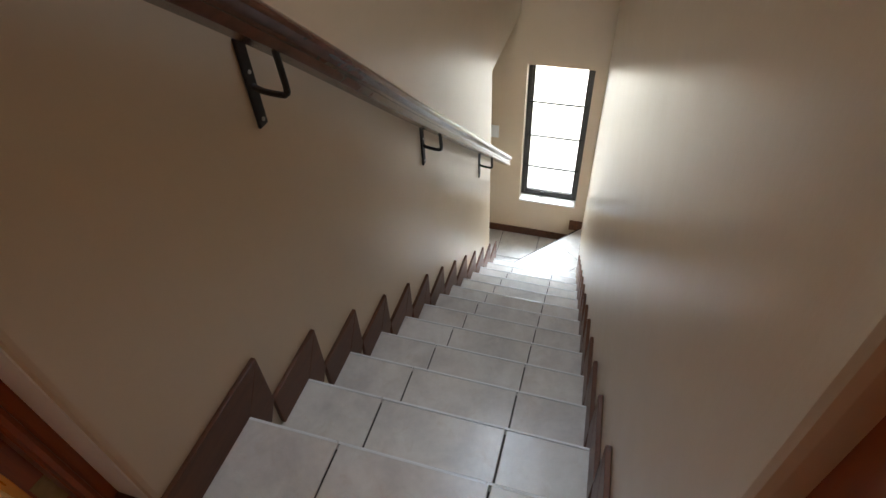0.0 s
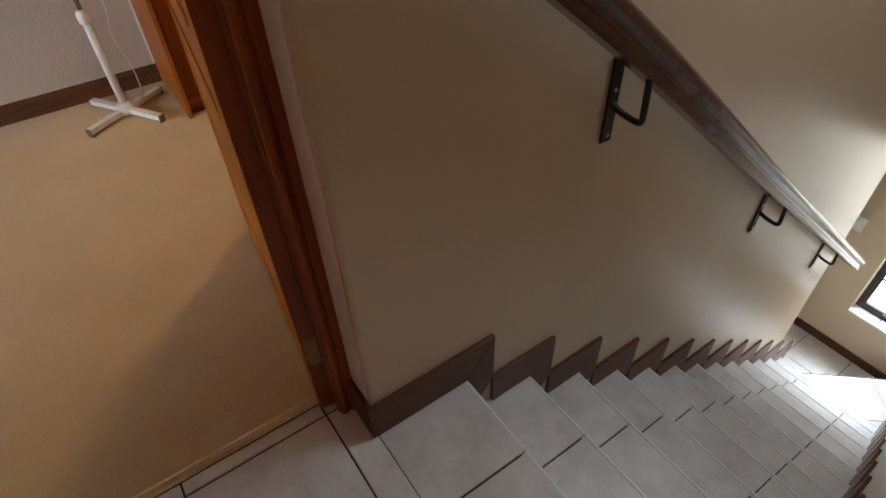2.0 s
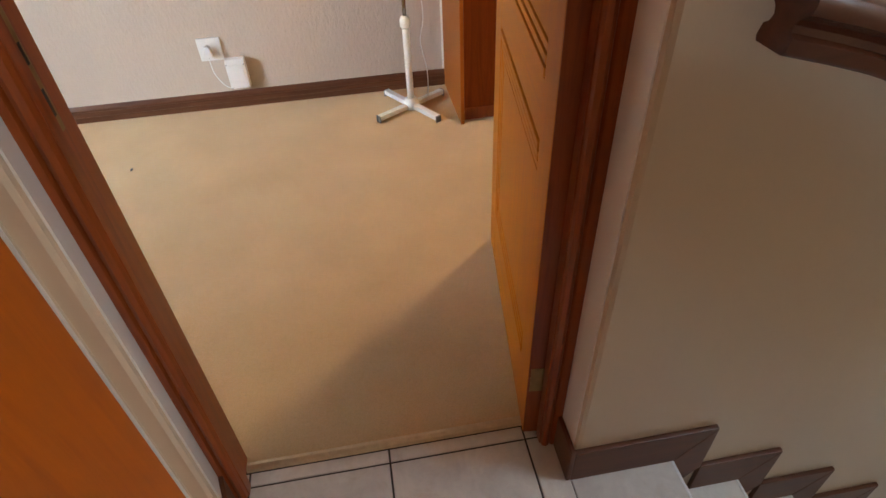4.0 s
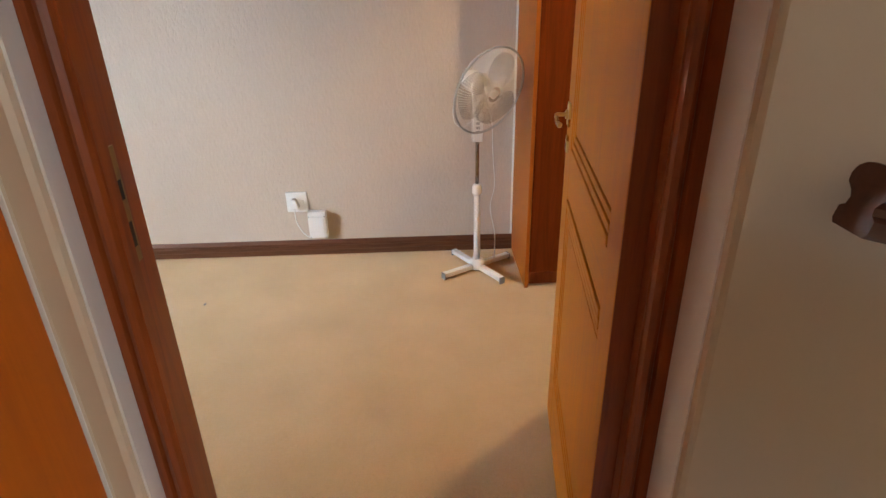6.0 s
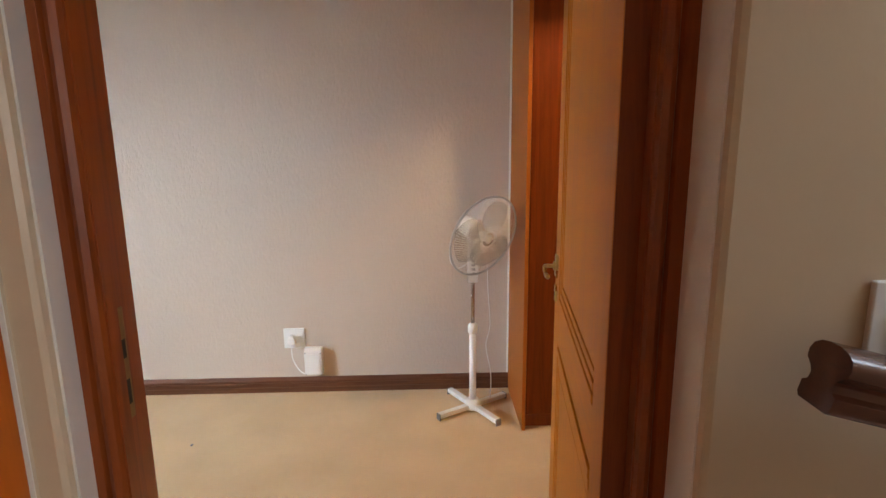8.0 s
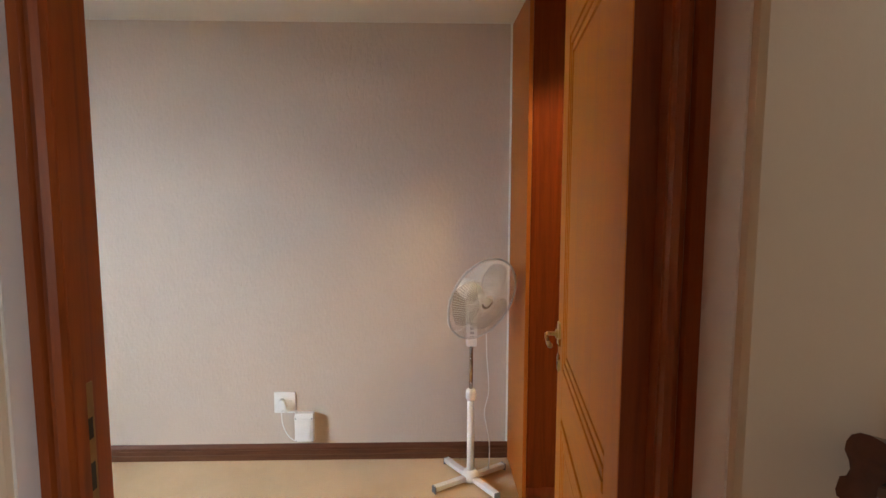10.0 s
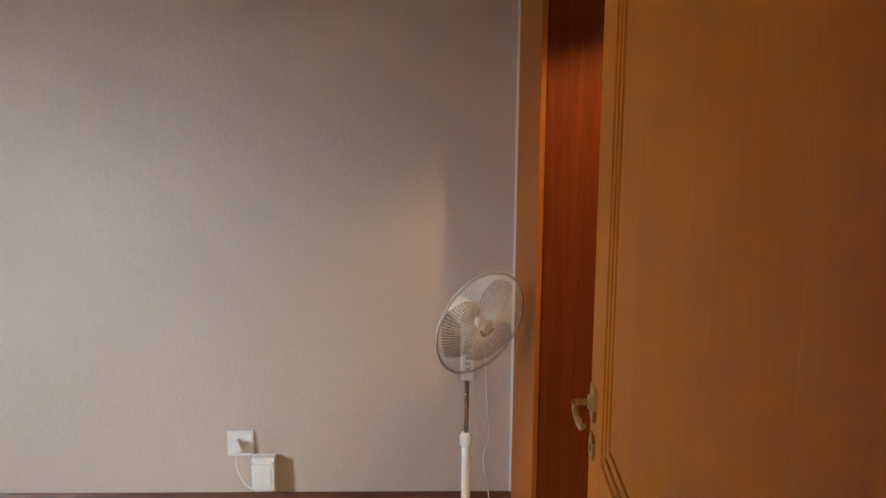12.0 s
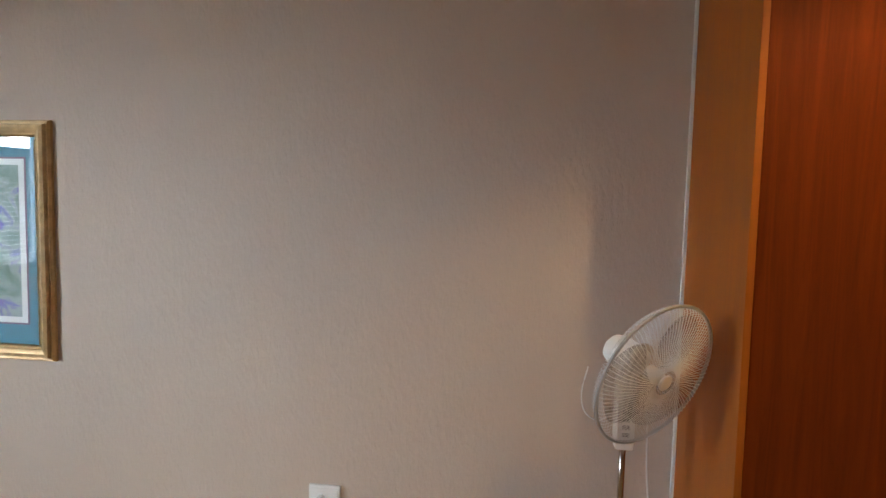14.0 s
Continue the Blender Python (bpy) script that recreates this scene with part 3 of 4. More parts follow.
def rail_height(y):
    for (a, p), (c, q) in zip(RAIL_LINE, RAIL_LINE[1:]):
        if y <= c:
            return p + (q - p) * (y - a) / (c - a)
    return RAIL_LINE[-1][1]


rail = thing("handrail", "dark varnished moulded wooden handrail on iron brackets", "handrail")
section = [(-0.022, -0.040), (0.022, -0.040), (0.026, -0.034), (0.026, -0.018), (0.019, -0.013), (0.0175, -0.004), (0.022, 0.004), (0.031, 0.012), (0.0325, 0.022), (0.029, 0.032), (0.020, 0.039), (0.008, 0.042),
           (-0.008, 0.042), (-0.020, 0.039), (-0.029, 0.032), (-0.0325, 0.022), (-0.031, 0.012), (-0.022, 0.004), (-0.0175, -0.004), (-0.019, -0.013), (-0.026, -0.018), (-0.026, -0.034)]


def sweep(line, outline, x, kw, kh):
    bm = bmesh.new()
    rings = []
    for i, p in enumerate(line):
        d = (line[min(i + 1, len(line) - 1)] - line[max(i - 1, 0)]).normalized()
        up = Vector((0, -d.z, d.y))
        rings.append([bm.verts.new((x + kw * a, p.y + kh * c * up.y, p.z + kh * c * up.z)) for a, c in outline])
    n = len(outline)
    for a, c in zip(rings, rings[1:]):
        for k in range(n):
            bm.faces.new((a[k], a[(k + 1) % n], c[(k + 1) % n], c[k]))
    bm.faces.new(rings[0])
    bm.faces.new(rings[-1][::-1])
    bmesh.ops.recalc_face_normals(bm, faces=bm.faces)
    return bm


bar = part("rail", sweep(curve_points([(0, y, z) for y, z in RAIL_LINE], 40), section, 0.070, 1.10, 0.95), RAIL_WOOD, rail)
flat_smooth(bar, 40)


def rail_bracket(y, z):
    under = rail_height(y) - 0.040
    b = part("bracket", joined(
        box(0.0, 0.008, y - 0.016, y + 0.016, z, max(z + 0.17, under + 0.02), 0.003),
        tube(curve_points([(0.004, y, z + 0.098), (0.030, y, z + 0.088), (0.074, y, z + 0.084), (0.084, y, z + 0.088), (0.089, y, z + 0.102), (0.084, y, under + 0.006)], 20), 0.0075, 8)), BLACK_IRON, rail, "black wrought-iron wall bracket")
    for dz in (0.018, 0.13):
        part("screw", tube([(0.007, y, z + dz), (0.0105, y, z + dz)], 0.005, 8), STEEL, b)


for y, z in ((0.676, 0.603), (1.68, -0.202), (2.70, -1.019)):
    rail_bracket(y, z)

# ---------------------------------------------------------------- stairwell window
win = thing("window_1", "narrow bronze-framed window with four panes and burglar bars", "window", kind="structure")
YF = FAR + 0.09
fr = [box(WX0, WX0 + 0.035, YF, YF + 0.04, WZ0, WZ1, 0.004), box(WX1 - 0.035, WX1, YF, YF + 0.04, WZ0, WZ1, 0.004),
      box(WX0 + 0.035, WX1 - 0.035, YF, YF + 0.04, WZ0, WZ0 + 0.04, 0.004), box(WX0 + 0.035, WX1 - 0.035, YF, YF + 0.04, WZ1 - 0.02, WZ1, 0.004)]
part("window_frame", joined(*fr), BRONZE, win)
part("sash", joined(box(WX0 + 0.035, WX0 + 0.055, YF + 0.006, YF + 0.03, WZ0 + 0.04, WZ1 - 0.02, 0.002), box(WX1 - 0.055, WX1 - 0.035, YF + 0.006, YF + 0.03, WZ0 + 0.04, WZ1 - 0.02, 0.002),
     box(WX0 + 0.055, WX1 - 0.055, YF + 0.006, YF + 0.03, WZ0 + 0.04, WZ0 + 0.062, 0.002)), BRONZE, win)
for k in range(1, 4):
    z = WZ0 + 0.015 + (WZ1 - WZ0 - 0.05) * k / 4
    part("bar", joined(tube([(WX0 + 0.02, YF - 0.012, z), (WX1 - 0.02, YF - 0.012, z)], 0.0085, 8), tube([((WX0 + WX1) / 2, YF - 0.022, z), ((WX0 + WX1) / 2, YF - 0.004, z)], 0.007, 8)), BLACK_IRON, win)
pane = part("pane", box(WX0 + 0.05, WX1 - 0.05, YF + 0.016, YF + 0.020, WZ0 + 0.06, WZ1 - 0.02), GLASS, win)
pane.visible_shadow = False
part("window_sill", box(WX0 + 0.001, WX1 - 0.001, FAR - 0.012, YF, WZ0 - 0.012, WZ0 + 0.006, 0.004), TRIM_PAINT, win, "pale painted window sill")
part("catch", joined(box(0.265, 0.295, YF - 0.02, YF, WZ0 + 0.035, WZ0 + 0.06, 0.003), tube([(0.28, YF - 0.02, WZ0 + 0.05), (0.28, YF - 0.035, WZ0 + 0.02)], 0.004, 8)), BLACK_IRON, win)
structure("backdrop_stair", box(-2.0, 2.6, FAR + 1.2, FAR + 1.25, -5.5, 2.0), DAYLIGHT, "bright hazy daylight", "backdrop")

# frame of the unseen rooflight that goes with the added lamp
sl = thing("window_3", "unseen rooflight added over the stairs", "window", kind="structure")
part("window_frame", joined(box(SKY[0] - 0.02, SKY[1] + 0.02, SKY[2] - 0.02, SKY[2], CEIL - 0.012, CEIL + 0.1), box(SKY[0] - 0.02, SKY[1] + 0.02, SKY[3], SKY[3] + 0.02, CEIL - 0.012, CEIL + 0.1)), CEIL_PAINT, sl)

# vent and switch on the window wall
vent = thing("wall_vent", "small white louvred vent on the wall above the window", "vent", pose(0.375, FAR, -0.245) @ Matrix.Diagonal((0.66, 1, 0.7, 1)))
part("frame", joined(box(-0.075, 0.075, -0.012, 0, -0.10, -0.088), box(-0.075, 0.075, -0.012, 0, 0.088, 0.10), box(-0.075, -0.065, -0.012, 0, -0.088, 0.088), box(0.065, 0.075, -0.012, 0, -0.088, 0.088)), TRIM_PAINT, vent)
part("backing", box(-0.0645, 0.0645, -0.003, -0.0005, -0.0875, 0.0875), GROUT, vent, "dark vent opening")
for k in range(3):
    part("slat", moved(box(-0.064, 0.064, -0.003, 0.003, -0.0225, 0.0225), pose(0, -0.011, -0.058 + 0.058 * k, -10)), TRIM_PAINT, vent)


def switch_plate(name, label, m, w, h):
    sw = thing(name, label, "light switch", m)
    part("plate", box(0, 0.010, -w / 2, w / 2, -h / 2, h / 2, 0.0035, 3), WHITE_PLASTIC, sw)
    part("rocker", moved(box(0, 0.006, -w * 0.16, w * 0.16, -h * 0.2, h * 0.2, 0.002), pose(0.009, 0, 0, 0, 3, 0)), WHITE_PLASTIC, sw)
    return sw


switch_plate("light_switch", "white rocker light switch on the passage wall", pose(-0.178, FAR, -1.496, 0, 0, -90), 0.075, 0.12)
switch_plate("light_switch", "white rocker light switch above the handrail", pose(0, 0.235, 1.205), 0.075, 0.125)

# ---------------------------------------------------------------- bedroom things
def wardrobe():
    X0, XF, Y0, Y1 = BX + 0.003, -1.865, 0.082, 1.69
    w = thing("wardrobe", "tall built-in orange-brown veneered wardrobe with steel bow handles", "wardrobe")
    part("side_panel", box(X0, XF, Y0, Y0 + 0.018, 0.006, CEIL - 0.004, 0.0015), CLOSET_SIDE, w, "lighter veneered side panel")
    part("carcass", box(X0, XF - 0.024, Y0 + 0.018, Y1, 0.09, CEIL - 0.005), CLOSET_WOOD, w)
    part("plinth", box(X0, XF - 0.045, Y0 + 0.018, Y1, 0.006, 0.0895), FRAME_WOOD, w, "dark recessed plinth")
    part("scribe_bead", box(X0, X0 + 0.012, Y0 - 0.010, Y0 - 0.0005, 0.10, CEIL - 0.004), CEIL_PAINT, w, "thin white filler along the wall")
    y = Y0 + 0.020
    n = 0
    while y < Y1 - 0.2:
        y1 = min(y + 0.452, Y1)
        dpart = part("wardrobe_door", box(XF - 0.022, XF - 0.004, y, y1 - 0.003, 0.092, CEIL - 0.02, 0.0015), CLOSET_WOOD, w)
        hy = y1 - 0.04 if n % 2 == 0 else y + 0.04
        part("bow_handle", tube(curve_points([(XF - 0.005, hy, 1.06), (XF + 0.012, hy, 1.075), (XF + 0.028, hy, 1.15), (XF + 0.012, hy, 1.225), (XF - 0.005, hy, 1.24)], 18), 0.007, 8), STEEL, dpart, "brushed steel bow handle", True)
        y = y1
        n += 1
    return w


wardrobe()


def downlight():
    d = thing("downlight", "white-rimmed warm recessed downlight in the bedroom ceiling", "downlight", pose(*LAMP, CEIL))
    part("trim_ring", lathe([(0.045, 0.0), (0.062, 0.0), (0.066, -0.004), (0.060, -0.008), (0.047, -0.006), (0.045, 0.0)], 28), WHITE_PLASTIC, d, "", True)
    part("lamp_glass", lathe([(0, -0.001), (0.040, -0.001), (0.044, -0.002), (0.040, -0.004), (0, -0.004)], 24), LAMP_GLOW, d, "glowing frosted lamp glass", True)
    return d


downlight()


def pedestal_fan():
    fan = thing("pedestal_fan", "white pedestal fan with a wire guard and crossed feet", "fan", pose(-2.10, -0.14, 0.006))
    for a in (32, 122, 212, 302):
        leg = part("foot", joined(box(0.02, 0.215, -0.016, 0.016, 0.012, 0.036, 0.004)), WHITE_PLASTIC, fan, "", False, pose(0, 0, 0, 0, 0, a))
        part("end_cap", box(0.213, 0.219, -0.017, 0.017, 0.0, 0.037, 0.003), GREY_PLASTIC, leg, "grey plastic end cap")
    part("hub_block", lathe([(0, 0.008), (0.04, 0.008), (0.042, 0.03), (0.036, 0.05), (0.028, 0.062), (0, 0.062)], 24), WHITE_PLASTIC, fan, "", True)
    part("lower_tube", lathe([(0.0175, 0.05), (0.0175, 0.45)], 20), WHITE_PLASTIC, fan, "", True)
    part("height_collar", lathe([(0.02, 0.425), (0.026, 0.432), (0.026, 0.462), (0.022, 0.475), (0.014, 0.482)], 24), WHITE_PLASTIC, fan, "", True)
    part("upper_tube", lathe([(0.0095, 0.47), (0.0095, 0.72)], 16), CHROME, fan, "chrome extension tube", True)
    # control neck
    neck = part("neck", joined(prism([(-0.026, 0.70), (0.026, 0.70), (0.036, 0.74), (0.034, 0.86), (0.026, 0.93), (-0.022, 0.93), (-0.034, 0.84), (-0.034, 0.74)], -0.026, 0.026, "y", 0.008)), WHITE_PLASTIC, fan)
    for k in range(4):
        part("button", box(0.030, 0.040, -0.010, 0.010, 0.745 + 0.022 * k, 0.757 + 0.022 * k, 0.002), GREY_PLASTIC, neck)
    # head, tilted up and turned
    hm = pose(0.130, 0.005, 0.982, 0, 0, 37) @ pose(0, 0, 0, 0, 17, 0) @ pose(0, 0, 0, 0, 90, 0)
    R = 0.200
    part("motor_housing", lathe([(0, -0.108), (0.022, -0.106), (0.038, -0.094), (0.046, -0.066), (0.047, -0.02), (0.044, 0.0), (0, 0.0)], 28), WHITE_PLASTIC, fan, "", True, hm)
    ring = [(R * math.cos(2 * math.pi * i / 64), R * math.sin(2 * math.pi * i / 64), 0.06) for i in range(64)]
    part("guard_rim", tube(ring, 0.005, 8, True), RIM, fan, "metal guard rim", True, hm)
    front, back = [], []
    for i in range(96):
        a = 2 * math.pi * i / 96
        c, s = math.cos(a), math.sin(a)
        tw = 0.22
        for wires, zs in ((front, ((0.035, 0.092), (0.09, 0.091), (0.15, 0.084), (0.19, 0.072), (R, 0.060))), (back, ((0.06, -0.005), (0.10, 0.0), (0.15, 0.014), (0.19, 0.038), (R, 0.058)))):
            pts = []
            for r, z in zs:
                t = a + tw * (R - r) / R
                pts.append((r * math.cos(t), r * math.sin(t), z))
            wires.append(tube(pts, 0.0011, 3))
    g1 = tagged(part("front_guard", joined(*front), WIRE, fan, "fine radial wire guard", False, hm), kind="stuff")
    part("guard_badge", lathe([(0, 0.088), (0.021, 0.088), (0.022, 0.092), (0.018, 0.095), (0, 0.096)], 28), WHITE_PLASTIC, g1, "round white centre badge", True)
    tagged(part("back_guard", joined(*back), WIRE, fan, "fine radial wire guard", False, hm), kind="stuff")
    blade = bmesh.new()
    n, mrow = 14, 5
    grid = []
    for i in range(n + 1):
        u = i / n
        r = 0.03 + 0.15 * u
        half = radians(12 + 56 * math.sin(math.pi * min(1, 0.15 + 0.75 * u)) * (1 - 0.35 * u))
        row = []
        for j in range(mrow + 1):
            v = j / mrow * 2 - 1
            t = v * half + 0.25 * u
            row.append(blade.verts.new((r * math.cos(t), r * math.sin(t), 0.06 + 0.022 * v * (1 - 0.3 * u))))
        grid.append(row)
    for i in range(n):
        for j in range(mrow):
            blade.faces.new((grid[i][j], grid[i + 1][j], grid[i + 1][j + 1], grid[i][j + 1]))
    bmesh.ops.solidify(blade, geom=list(blade.faces), thickness=0.002)
    me = finish(blade, "blade", CLEAR_BLADE, True)
    for k in range(3):
        ob = new("blade", me)
        ob.parent = fan
        ob.matrix_basis = hm @ pose(0, 0, 0, 0, 0, 120 * k + 25)
        tagged(ob, "translucent smoky fan blade")
    part("spinner", lathe([(0.020, 0.035), (0.021, 0.06), (0.018, 0.074), (0.010, 0.080), (0, 0.081)], 24), WHITE_PLASTIC, fan, "", True, hm)
    part("cord", tube(curve_points([(-0.03, 0.05, 0.86), (-0.05, 0.075, 0.80), (-0.06, 0.085, 0.62), (-0.055, 0.095, 0.45), (-0.06, 0.075, 0.33), (-0.05, 0.10, 0.18), (-0.05, 0.10, 0.03), (-0.12, 0.12, 0.006)], 50), 0.0028, 6), WHITE_PLASTIC, fan, "hanging white power cord", True)
    part("pull_loop", tube(curve_points([(-0.05, -0.10, 0.92), (-0.06, -0.115, 0.84), (-0.06, -0.105, 0.78), (-0.03, -0.07, 0.765), (-0.02, -0.03, 0.79)], 24), 0.0024, 6), WHITE_PLASTIC, fan, "", True)
    return fan


pedestal_fan()


def wall_socket():
    s = thing("wall_socket", "square white wall socket with a plug pushed in", "socket", pose(BX, -1.122, 0.328))
    part("plate", joined(box(0, 0.011, -0.058, 0.058, -0.058, 0.058, 0.004, 3), box(0.010, 0.0125, -0.046, 0.050, -0.046, 0.046, 0.001)), WHITE_PLASTIC, s)
    part("switch_rocker", box(0.011, 0.017, 0.026, 0.038, -0.012, 0.012, 0.002), WHITE_PLASTIC, s)
    plug = part("plug", prism([(-0.034, -0.028), (0.012, -0.028), (0.016, -0.018), (0.004, 0.018), (-0.004, 0.026), (-0.018, 0.026), (-0.026, 0.018), (-0.038, -0.018)], 0.012, 0.045, "x", 0.006), WHITE_PLASTIC, s, "rounded white three-pin plug")
    part("flex", tube(curve_points([(0.034, -0.011, -0.026), (0.036, -0.012, -0.06), (0.030, -0.008, -0.12), (0.022, 0.02, -0.185), (0.022, 0.06, -0.212), (0.024, 0.09, -0.208), (0.026, 0.098, -0.197)], 36), 0.003, 6), WHITE_PLASTIC, plug, "white flex looping to the box", True)
    return s


wall_socket()


def charger_box():
    c = thing("power_adapter", "white plastic adapter box fixed above the skirting", "adapter", pose(BX, -1.015, 0.198))
    body = [(0, -0.078), (0.038, -0.078), (0.052, -0.072), (0.052, 0.06), (0.040, 0.078), (0, 0.078)]
    part("case", prism([(x, z) for x, z in body], -0.05, 0.05, "y", 0.005), WHITE_PLASTIC, c)
    part("cover", box(0.0505, 0.0555, -0.036, 0.036, -0.066, 0.052, 0.002), WHITE_PLASTIC, c, "slightly raised front cover")
    for y in (-0.043, 0.043):
        for z in (-0.07, 0.055):
            part("screw", tube([(0.049, y, z), (0.0530, y, z)], 0.0035, 8), GREY_PLASTIC, c)
    return c


charger_box()


def picture():
    Y1, W, Z0, Z1 = -2.172, 0.74, 0.78, 1.68
    p = thing("framed_picture", "floral print in a teal mount and carved gilt frame", "picture", pose(BX, Y1 - W / 2, (Z0 + Z1) / 2))
    hw, hh = W / 2, (Z1 - Z0) / 2
    prof = [(0.0, 0.0), (0.012, 0.0), (0.020, 0.006), (0.018, 0.014), (0.030, 0.018), (0.034, 0.030), (0.028, 0.042), (0.020, 0.048), (0.022, 0.052), (0.016, 0.060), (0.0, 0.060)]
    for a, b, rot in ((hw, hh, 0), (hh, hw, 90), (hw, hh, 180), (hh, hw, 270)):
        bm = bmesh.new()
        rows = [[bm.verts.new((x, a - o, sg * (b - o))) for x, o in prof] for sg in (-1, 1)]
        for i in range(len(prof) - 1):
            bm.faces.new((rows[0][i], rows[0][i + 1], rows[1][i + 1], rows[1][i]))
        bmesh.ops.recalc_face_normals(bm, faces=bm.faces)
        ob = part("frame_side", bm, GOLD, p, "", False, pose(0, 0, 0, rot))
        # roped inner edge
        n = int((2 * b - 0.12) / 0.012)
        beads = [moved(lathe([(0, -0.007), (0.004, -0.004), (0.004, 0.004), (0, 0.007)], 6), pose(0.018, a - 0.058, -b + 0.06 + 0.012 * (i + 0.5), 35)) for i in range(n)]
        part("rope_edge", joined(*beads), GOLD_DARK, ob, "roped gilt inner edge")
    part("mount", box(0.006, 0.009, -hw + 0.05, hw - 0.05, -hh + 0.05, hh - 0.05), TEAL, p, "teal mount board")
    part("mount_edge", box(0.009, 0.010, -hw + 0.105, hw - 0.105, -hh + 0.135, hh - 0.135), MAUVE, p, "thin mauve mount edge")
    part("border", box(0.010, 0.011, -hw + 0.112, hw - 0.112, -hh + 0.142, hh - 0.142), PAPER, p)
    part("print", box(0.011, 0.0115, -hw + 0.135, hw - 0.135, -hh + 0.165, hh - 0.165), ART, p, "loose floral watercolour")
    gl = part("glass", box(0.0135, 0.0155, -hw + 0.052, hw - 0.052, -hh + 0.052, hh - 0.052), GLASS, p)
    gl.visible_shadow = False
    return p


picture()

# windows of the bedroom
def plain_window(name, label, along, at, a0, a1, z0, z1, out):
    w = thing(name, label, "window", kind="structure")
    def bx(u0, u1, d0, d1, v0, v1):
        d0, d1 = sorted((at + out * d0, at + out * d1))
        return box(u0, u1, d0, d1, v0, v1, 0.003) if along == "x" else box(d0, d1, u0, u1, v0, v1, 0.003)
    mid = (a0 + a1) / 2
    for u0, u1, v0, v1 in ((a0, a0 + 0.05, z0, z1), (a1 - 0.05, a1, z0, z1), (a0 + 0.05, a1 - 0.05, z0, z0 + 0.05), (a0 + 0.05, a1 - 0.05, z1 - 0.05, z1), (mid - 0.02, mid + 0.02, z0 + 0.05, z1 - 0.05)):
        part("window_frame", bx(u0, u1, 0.05, 0.09, v0, v1), PAPER, w)
    return w


bw = plain_window("window_2", "white-framed bedroom window behind a slatted blind", "x", BY0, BW[0], BW[1], BW[2], BW[3], -1)
blind = thing("venetian_blind", "pale slatted venetian blind hanging at the bedroom window", "blind", pose((BW[0] + BW[1]) / 2, BY0 + 0.03, 0))
part("head_rail", box(-0.83, 0.83, -0.02, 0.02, BW[3], BW[3] + 0.04, 0.003), BLIND, blind)
me = finish(moved(box(-0.82, 0.82, -0.024, 0.024, -0.0006, 0.0006), pose(0, 0, 0, -8)), "slat", BLIND)
for k in range(30):
    ob = new("slat", me)
    ob.parent = blind
    ob.location = (0, 0, BW[3] - 0.03 - 0.041 * k)
structure("backdrop_garden", box(BW[0] - 1, BW[1] + 1, BY0 - 2.4, BY0 - 2.35, -1, 4.5), BRIGHT_DAY, "bright daylight behind the blind", "backdrop")
# second sheet glows outside the added, unseen opening of the opposite room
structure("backdrop_study", box(RX + 1.1, RX + 1.15, -1.2, 2.4, -1, 3.5), DAYLIGHT, "bright hazy daylight", "backdrop")

# ---------------------------------------------------------------- tiles
def tile_mesh(name, w, d, t=0.008):
    """A tile with eased edges, its corner at the origin, its top at z = 0."""
    bm = bmesh.new()
    e = 0.002
    lo = [bm.verts.new(p) for p in ((0, 0, -t), (w, 0, -t), (w, d, -t), (0, d, -t))]
    mid = [bm.verts.new(p) for p in ((0, 0, -e), (w, 0, -e), (w, d, -e), (0, d, -e))]
    top = [bm.verts.new(p) for p in ((e, e, 0), (w - e, e, 0), (w - e, d - e, 0), (e, d - e, 0))]
    for a, b in ((lo, mid), (mid, top)):
        for i in range(4):
            bm.faces.new((a[i], a[(i + 1) % 4], b[(i + 1) % 4], b[i]))
    bm.faces.new(top)
    bm.faces.new(lo[::-1])
    return finish(bm, name, TILE)


def lay(name, parent, me, m):
    ob = new(name, me)
    ob.parent = parent
    ob.matrix_basis = m
    return ob


rng = random.Random(5)
JX = (0.0, 0.260, 0.634, SW)
G = 0.0050
land = bpy.data.objects["floor_landing"]
XS = [(-0.163, -0.122), (-0.122, 0.260), (0.260, 0.634), (0.634, SW + 0.03)]
YS = [(BACK, -0.822), (-0.822, -0.454), (-0.454, -0.084), (-0.084, NOSE)]
for i, (a, b) in enumerate(XS):
    for j, (c, d) in enumerate(YS):
        x0, x1, y0, y1 = a + G / 2, b - G / 2, c + G / 2, d - (0 if j == 3 else G / 2)
        if i == 0:
            y0, y1 = max(y0, DL), min(y1, DR)
            if j == 3:
                y1 = DR
        if i == 1 and j == 3:
            lay("tile", land, tile_mesh("tile", x1 - x0, -0.002 - y0), pose(x0, y0, 0))
            lay("tile", land, tile_mesh("tile", x1 - 0.002, y1), pose(0.002, 0, 0))
            continue
        lay("tile", land, tile_mesh("tile", x1 - x0, y1 - y0), pose(x0, y0, rng.uniform(-0.0004, 0.0004)))
treads = [tile_mesh("tread_tile", b - a - G, TREAD + 0.006) for a, b in zip(JX, JX[1:])]
nosings = [finish(prism([(-0.004, 0.0), (0.0, 0.0), (0.0028, -0.001), (0.0045, -0.0035), (0.0045, -0.009), (-0.002, -0.012), (-0.004, -0.012)], 0.0, b - a - G, "x"), "nosing", NOSING) for a, b in zip(JX, JX[1:])]
risers = [tile_mesh("riser_tile", b - a - G, RISE - 0.012) for a, b in zip(JX, JX[1:])]
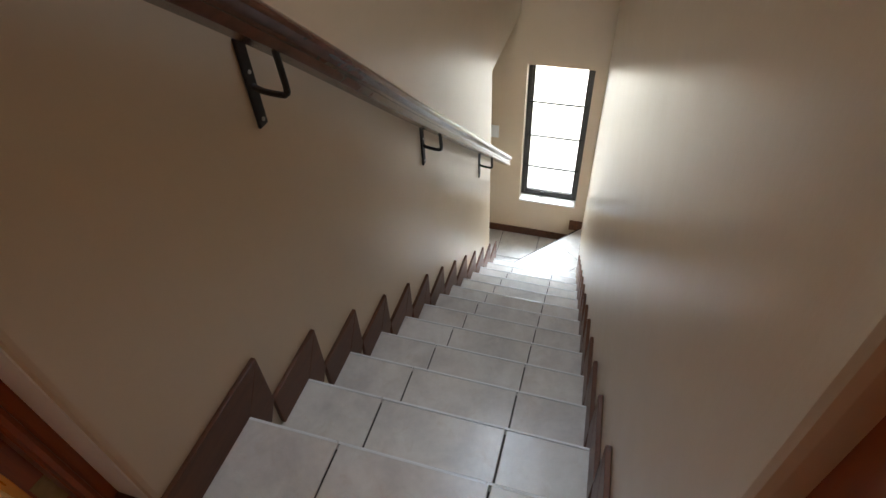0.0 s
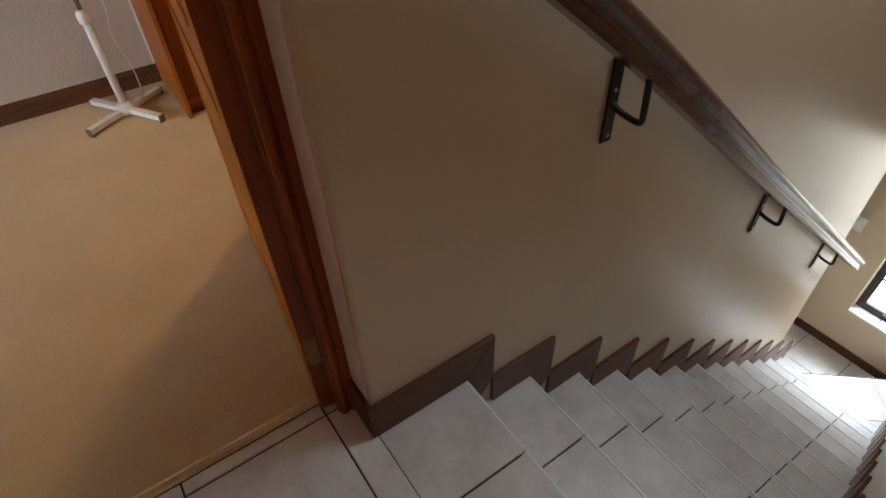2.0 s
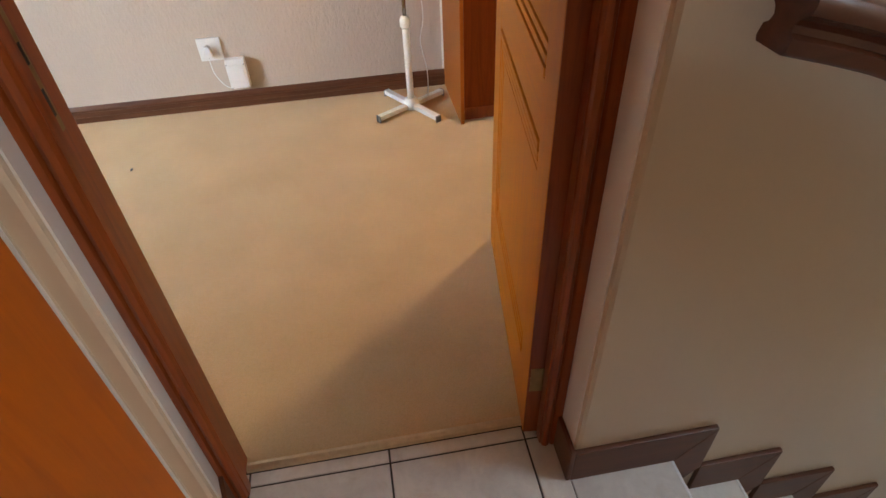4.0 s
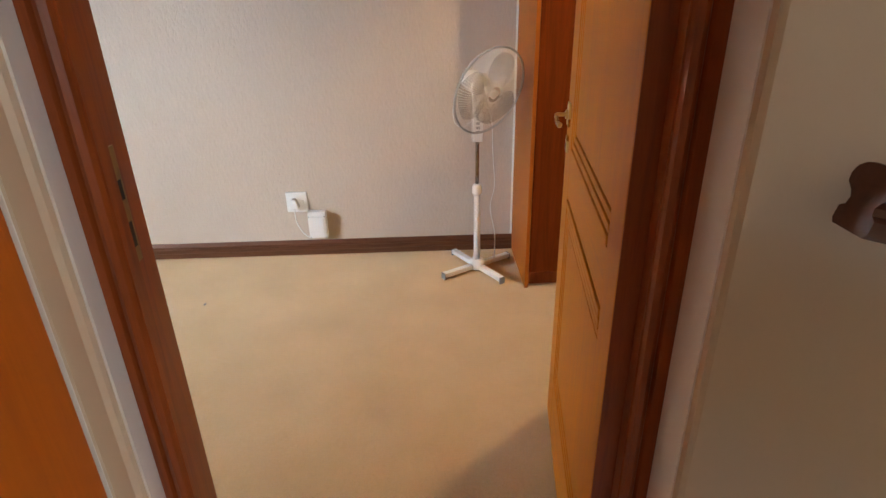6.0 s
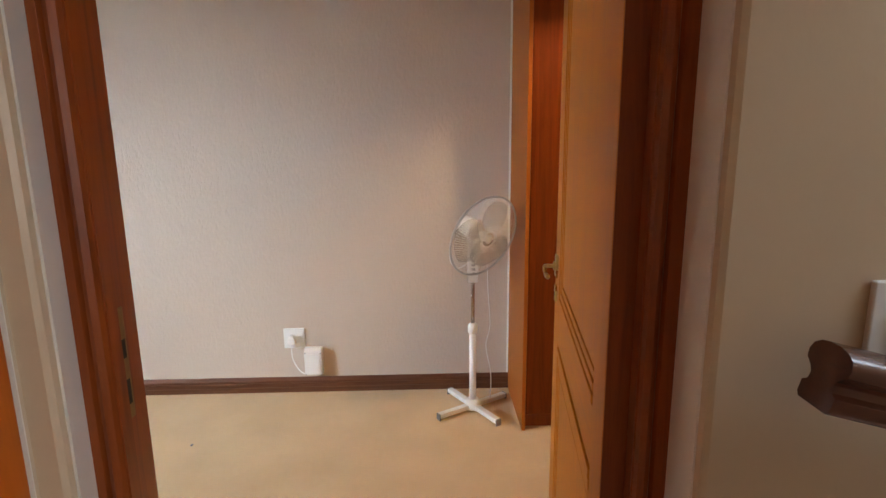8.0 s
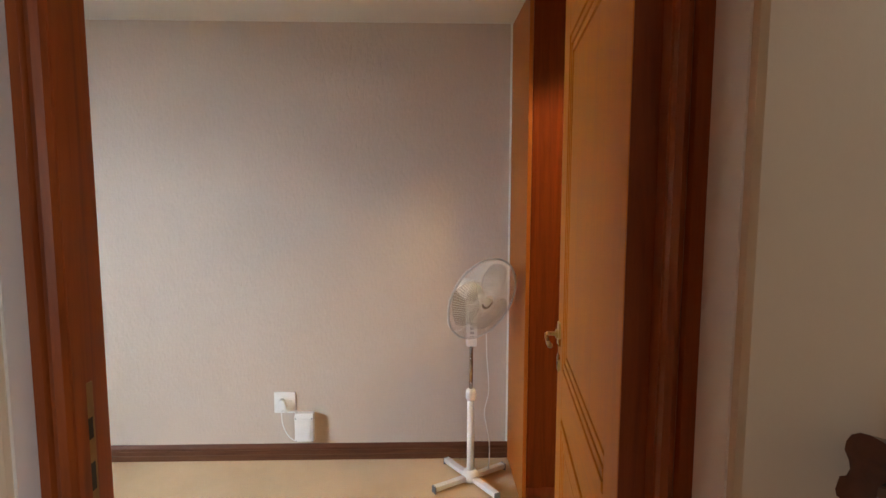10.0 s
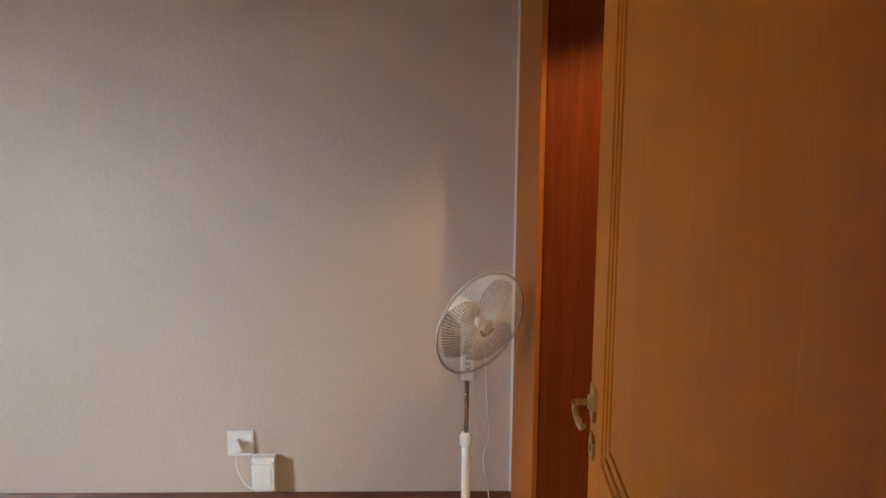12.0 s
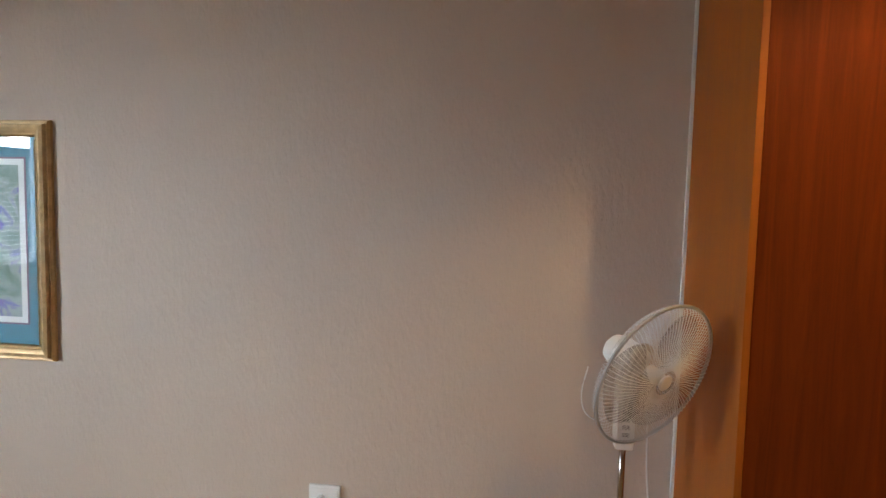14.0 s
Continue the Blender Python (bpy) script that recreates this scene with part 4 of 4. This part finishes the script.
for k in range(STEPS):
    y, z = NOSE + TREAD * k, -RISE * k
    fit_x = width_at(y) / SW
    narrow = Matrix.Diagonal((fit_x, 1, 1, 1))
    for i, a in enumerate(JX[:3]):
        x = (a + G / 2) * fit_x
        lay("nosing", stairs, nosings[i], pose(x, y, z + 0.0012) @ narrow)
        lay("riser_tile", stairs, risers[i], pose(x, y - 0.012, z - RISE + 0.002, 90) @ narrow)
        if k < STEPS - 1:
            lay("tread_tile", stairs, treads[i], pose(x, y - 0.010, z - RISE + rng.uniform(-0.0004, 0.0004)) @ narrow)
# winder step: tiles laid askew, cut at its edge
wind = bpy.data.objects["floor_winder"]


def clip(poly, nx, ny, c):
    out = []
    for (x0, y0), (x1, y1) in zip(poly, poly[1:] + poly[:1]):
        d0, d1 = nx * x0 + ny * y0 - c, nx * x1 + ny * y1 - c
        if d0 >= 0:
            out.append((x0, y0))
        if d0 * d1 < 0:
            u = d0 / (d0 - d1)
            out.append((x0 + u * (x1 - x0), y0 + u * (y1 - y0)))
    return out


edge = Vector((width_at(FAR), FAR - WY)).normalized()
for i in range(-3, 5):
    for j in range(-4, 4):
        q = []
        for u, v in ((0, 0), (1, 0), (1, 1), (0, 1)):
            p = Vector((0.0, WY)) + edge * (0.37 * (i + u) + (G / 2 if u == 0 else -G / 2)) + Vector((edge.y, -edge.x)) * (0.37 * (j + v) + (G / 2 if v == 0 else -G / 2))
            q.append((p.x, p.y))
        for nx, ny, c in ((1, 0, 0.001), (-1, -TAPER, -SW + 0.001), (0, 1, WY), (0, -1, -FAR), (edge.y, -edge.x, edge.y * 0.0 - edge.x * WY)):
            q = clip(q, nx, ny, c)
            if len(q) < 3:
                break
        if len(q) >= 3:
            part("tile", prism(q, WINDER - 0.008, WINDER, "z"), TILE, wind)
low = bpy.data.objects["floor_lower"]
square = tile_mesh("floor_tile", 0.37 - G, 0.37 - G)
for i in range(-5, 3):
    for j in range(5):
        lay("tile", low, square, pose(-0.06 + 0.37 * i, FAR - 0.372 - 0.37 * j, LOW + rng.uniform(-0.0003, 0.0003)))

fluff = part("carpet_fluff", lathe([(0, 0.0), (0.006, 0.001), (0.008, 0.003), (0.004, 0.006), (0, 0.007)], 7, pose(-1.80, -1.50, 0.0055) @ Matrix.Diagonal((1.5, 0.8, 1, 1))), GREY_PLASTIC, None, "", True)
tagged(fluff, "tiny grey scrap of fluff lying on the carpet", "fluff")
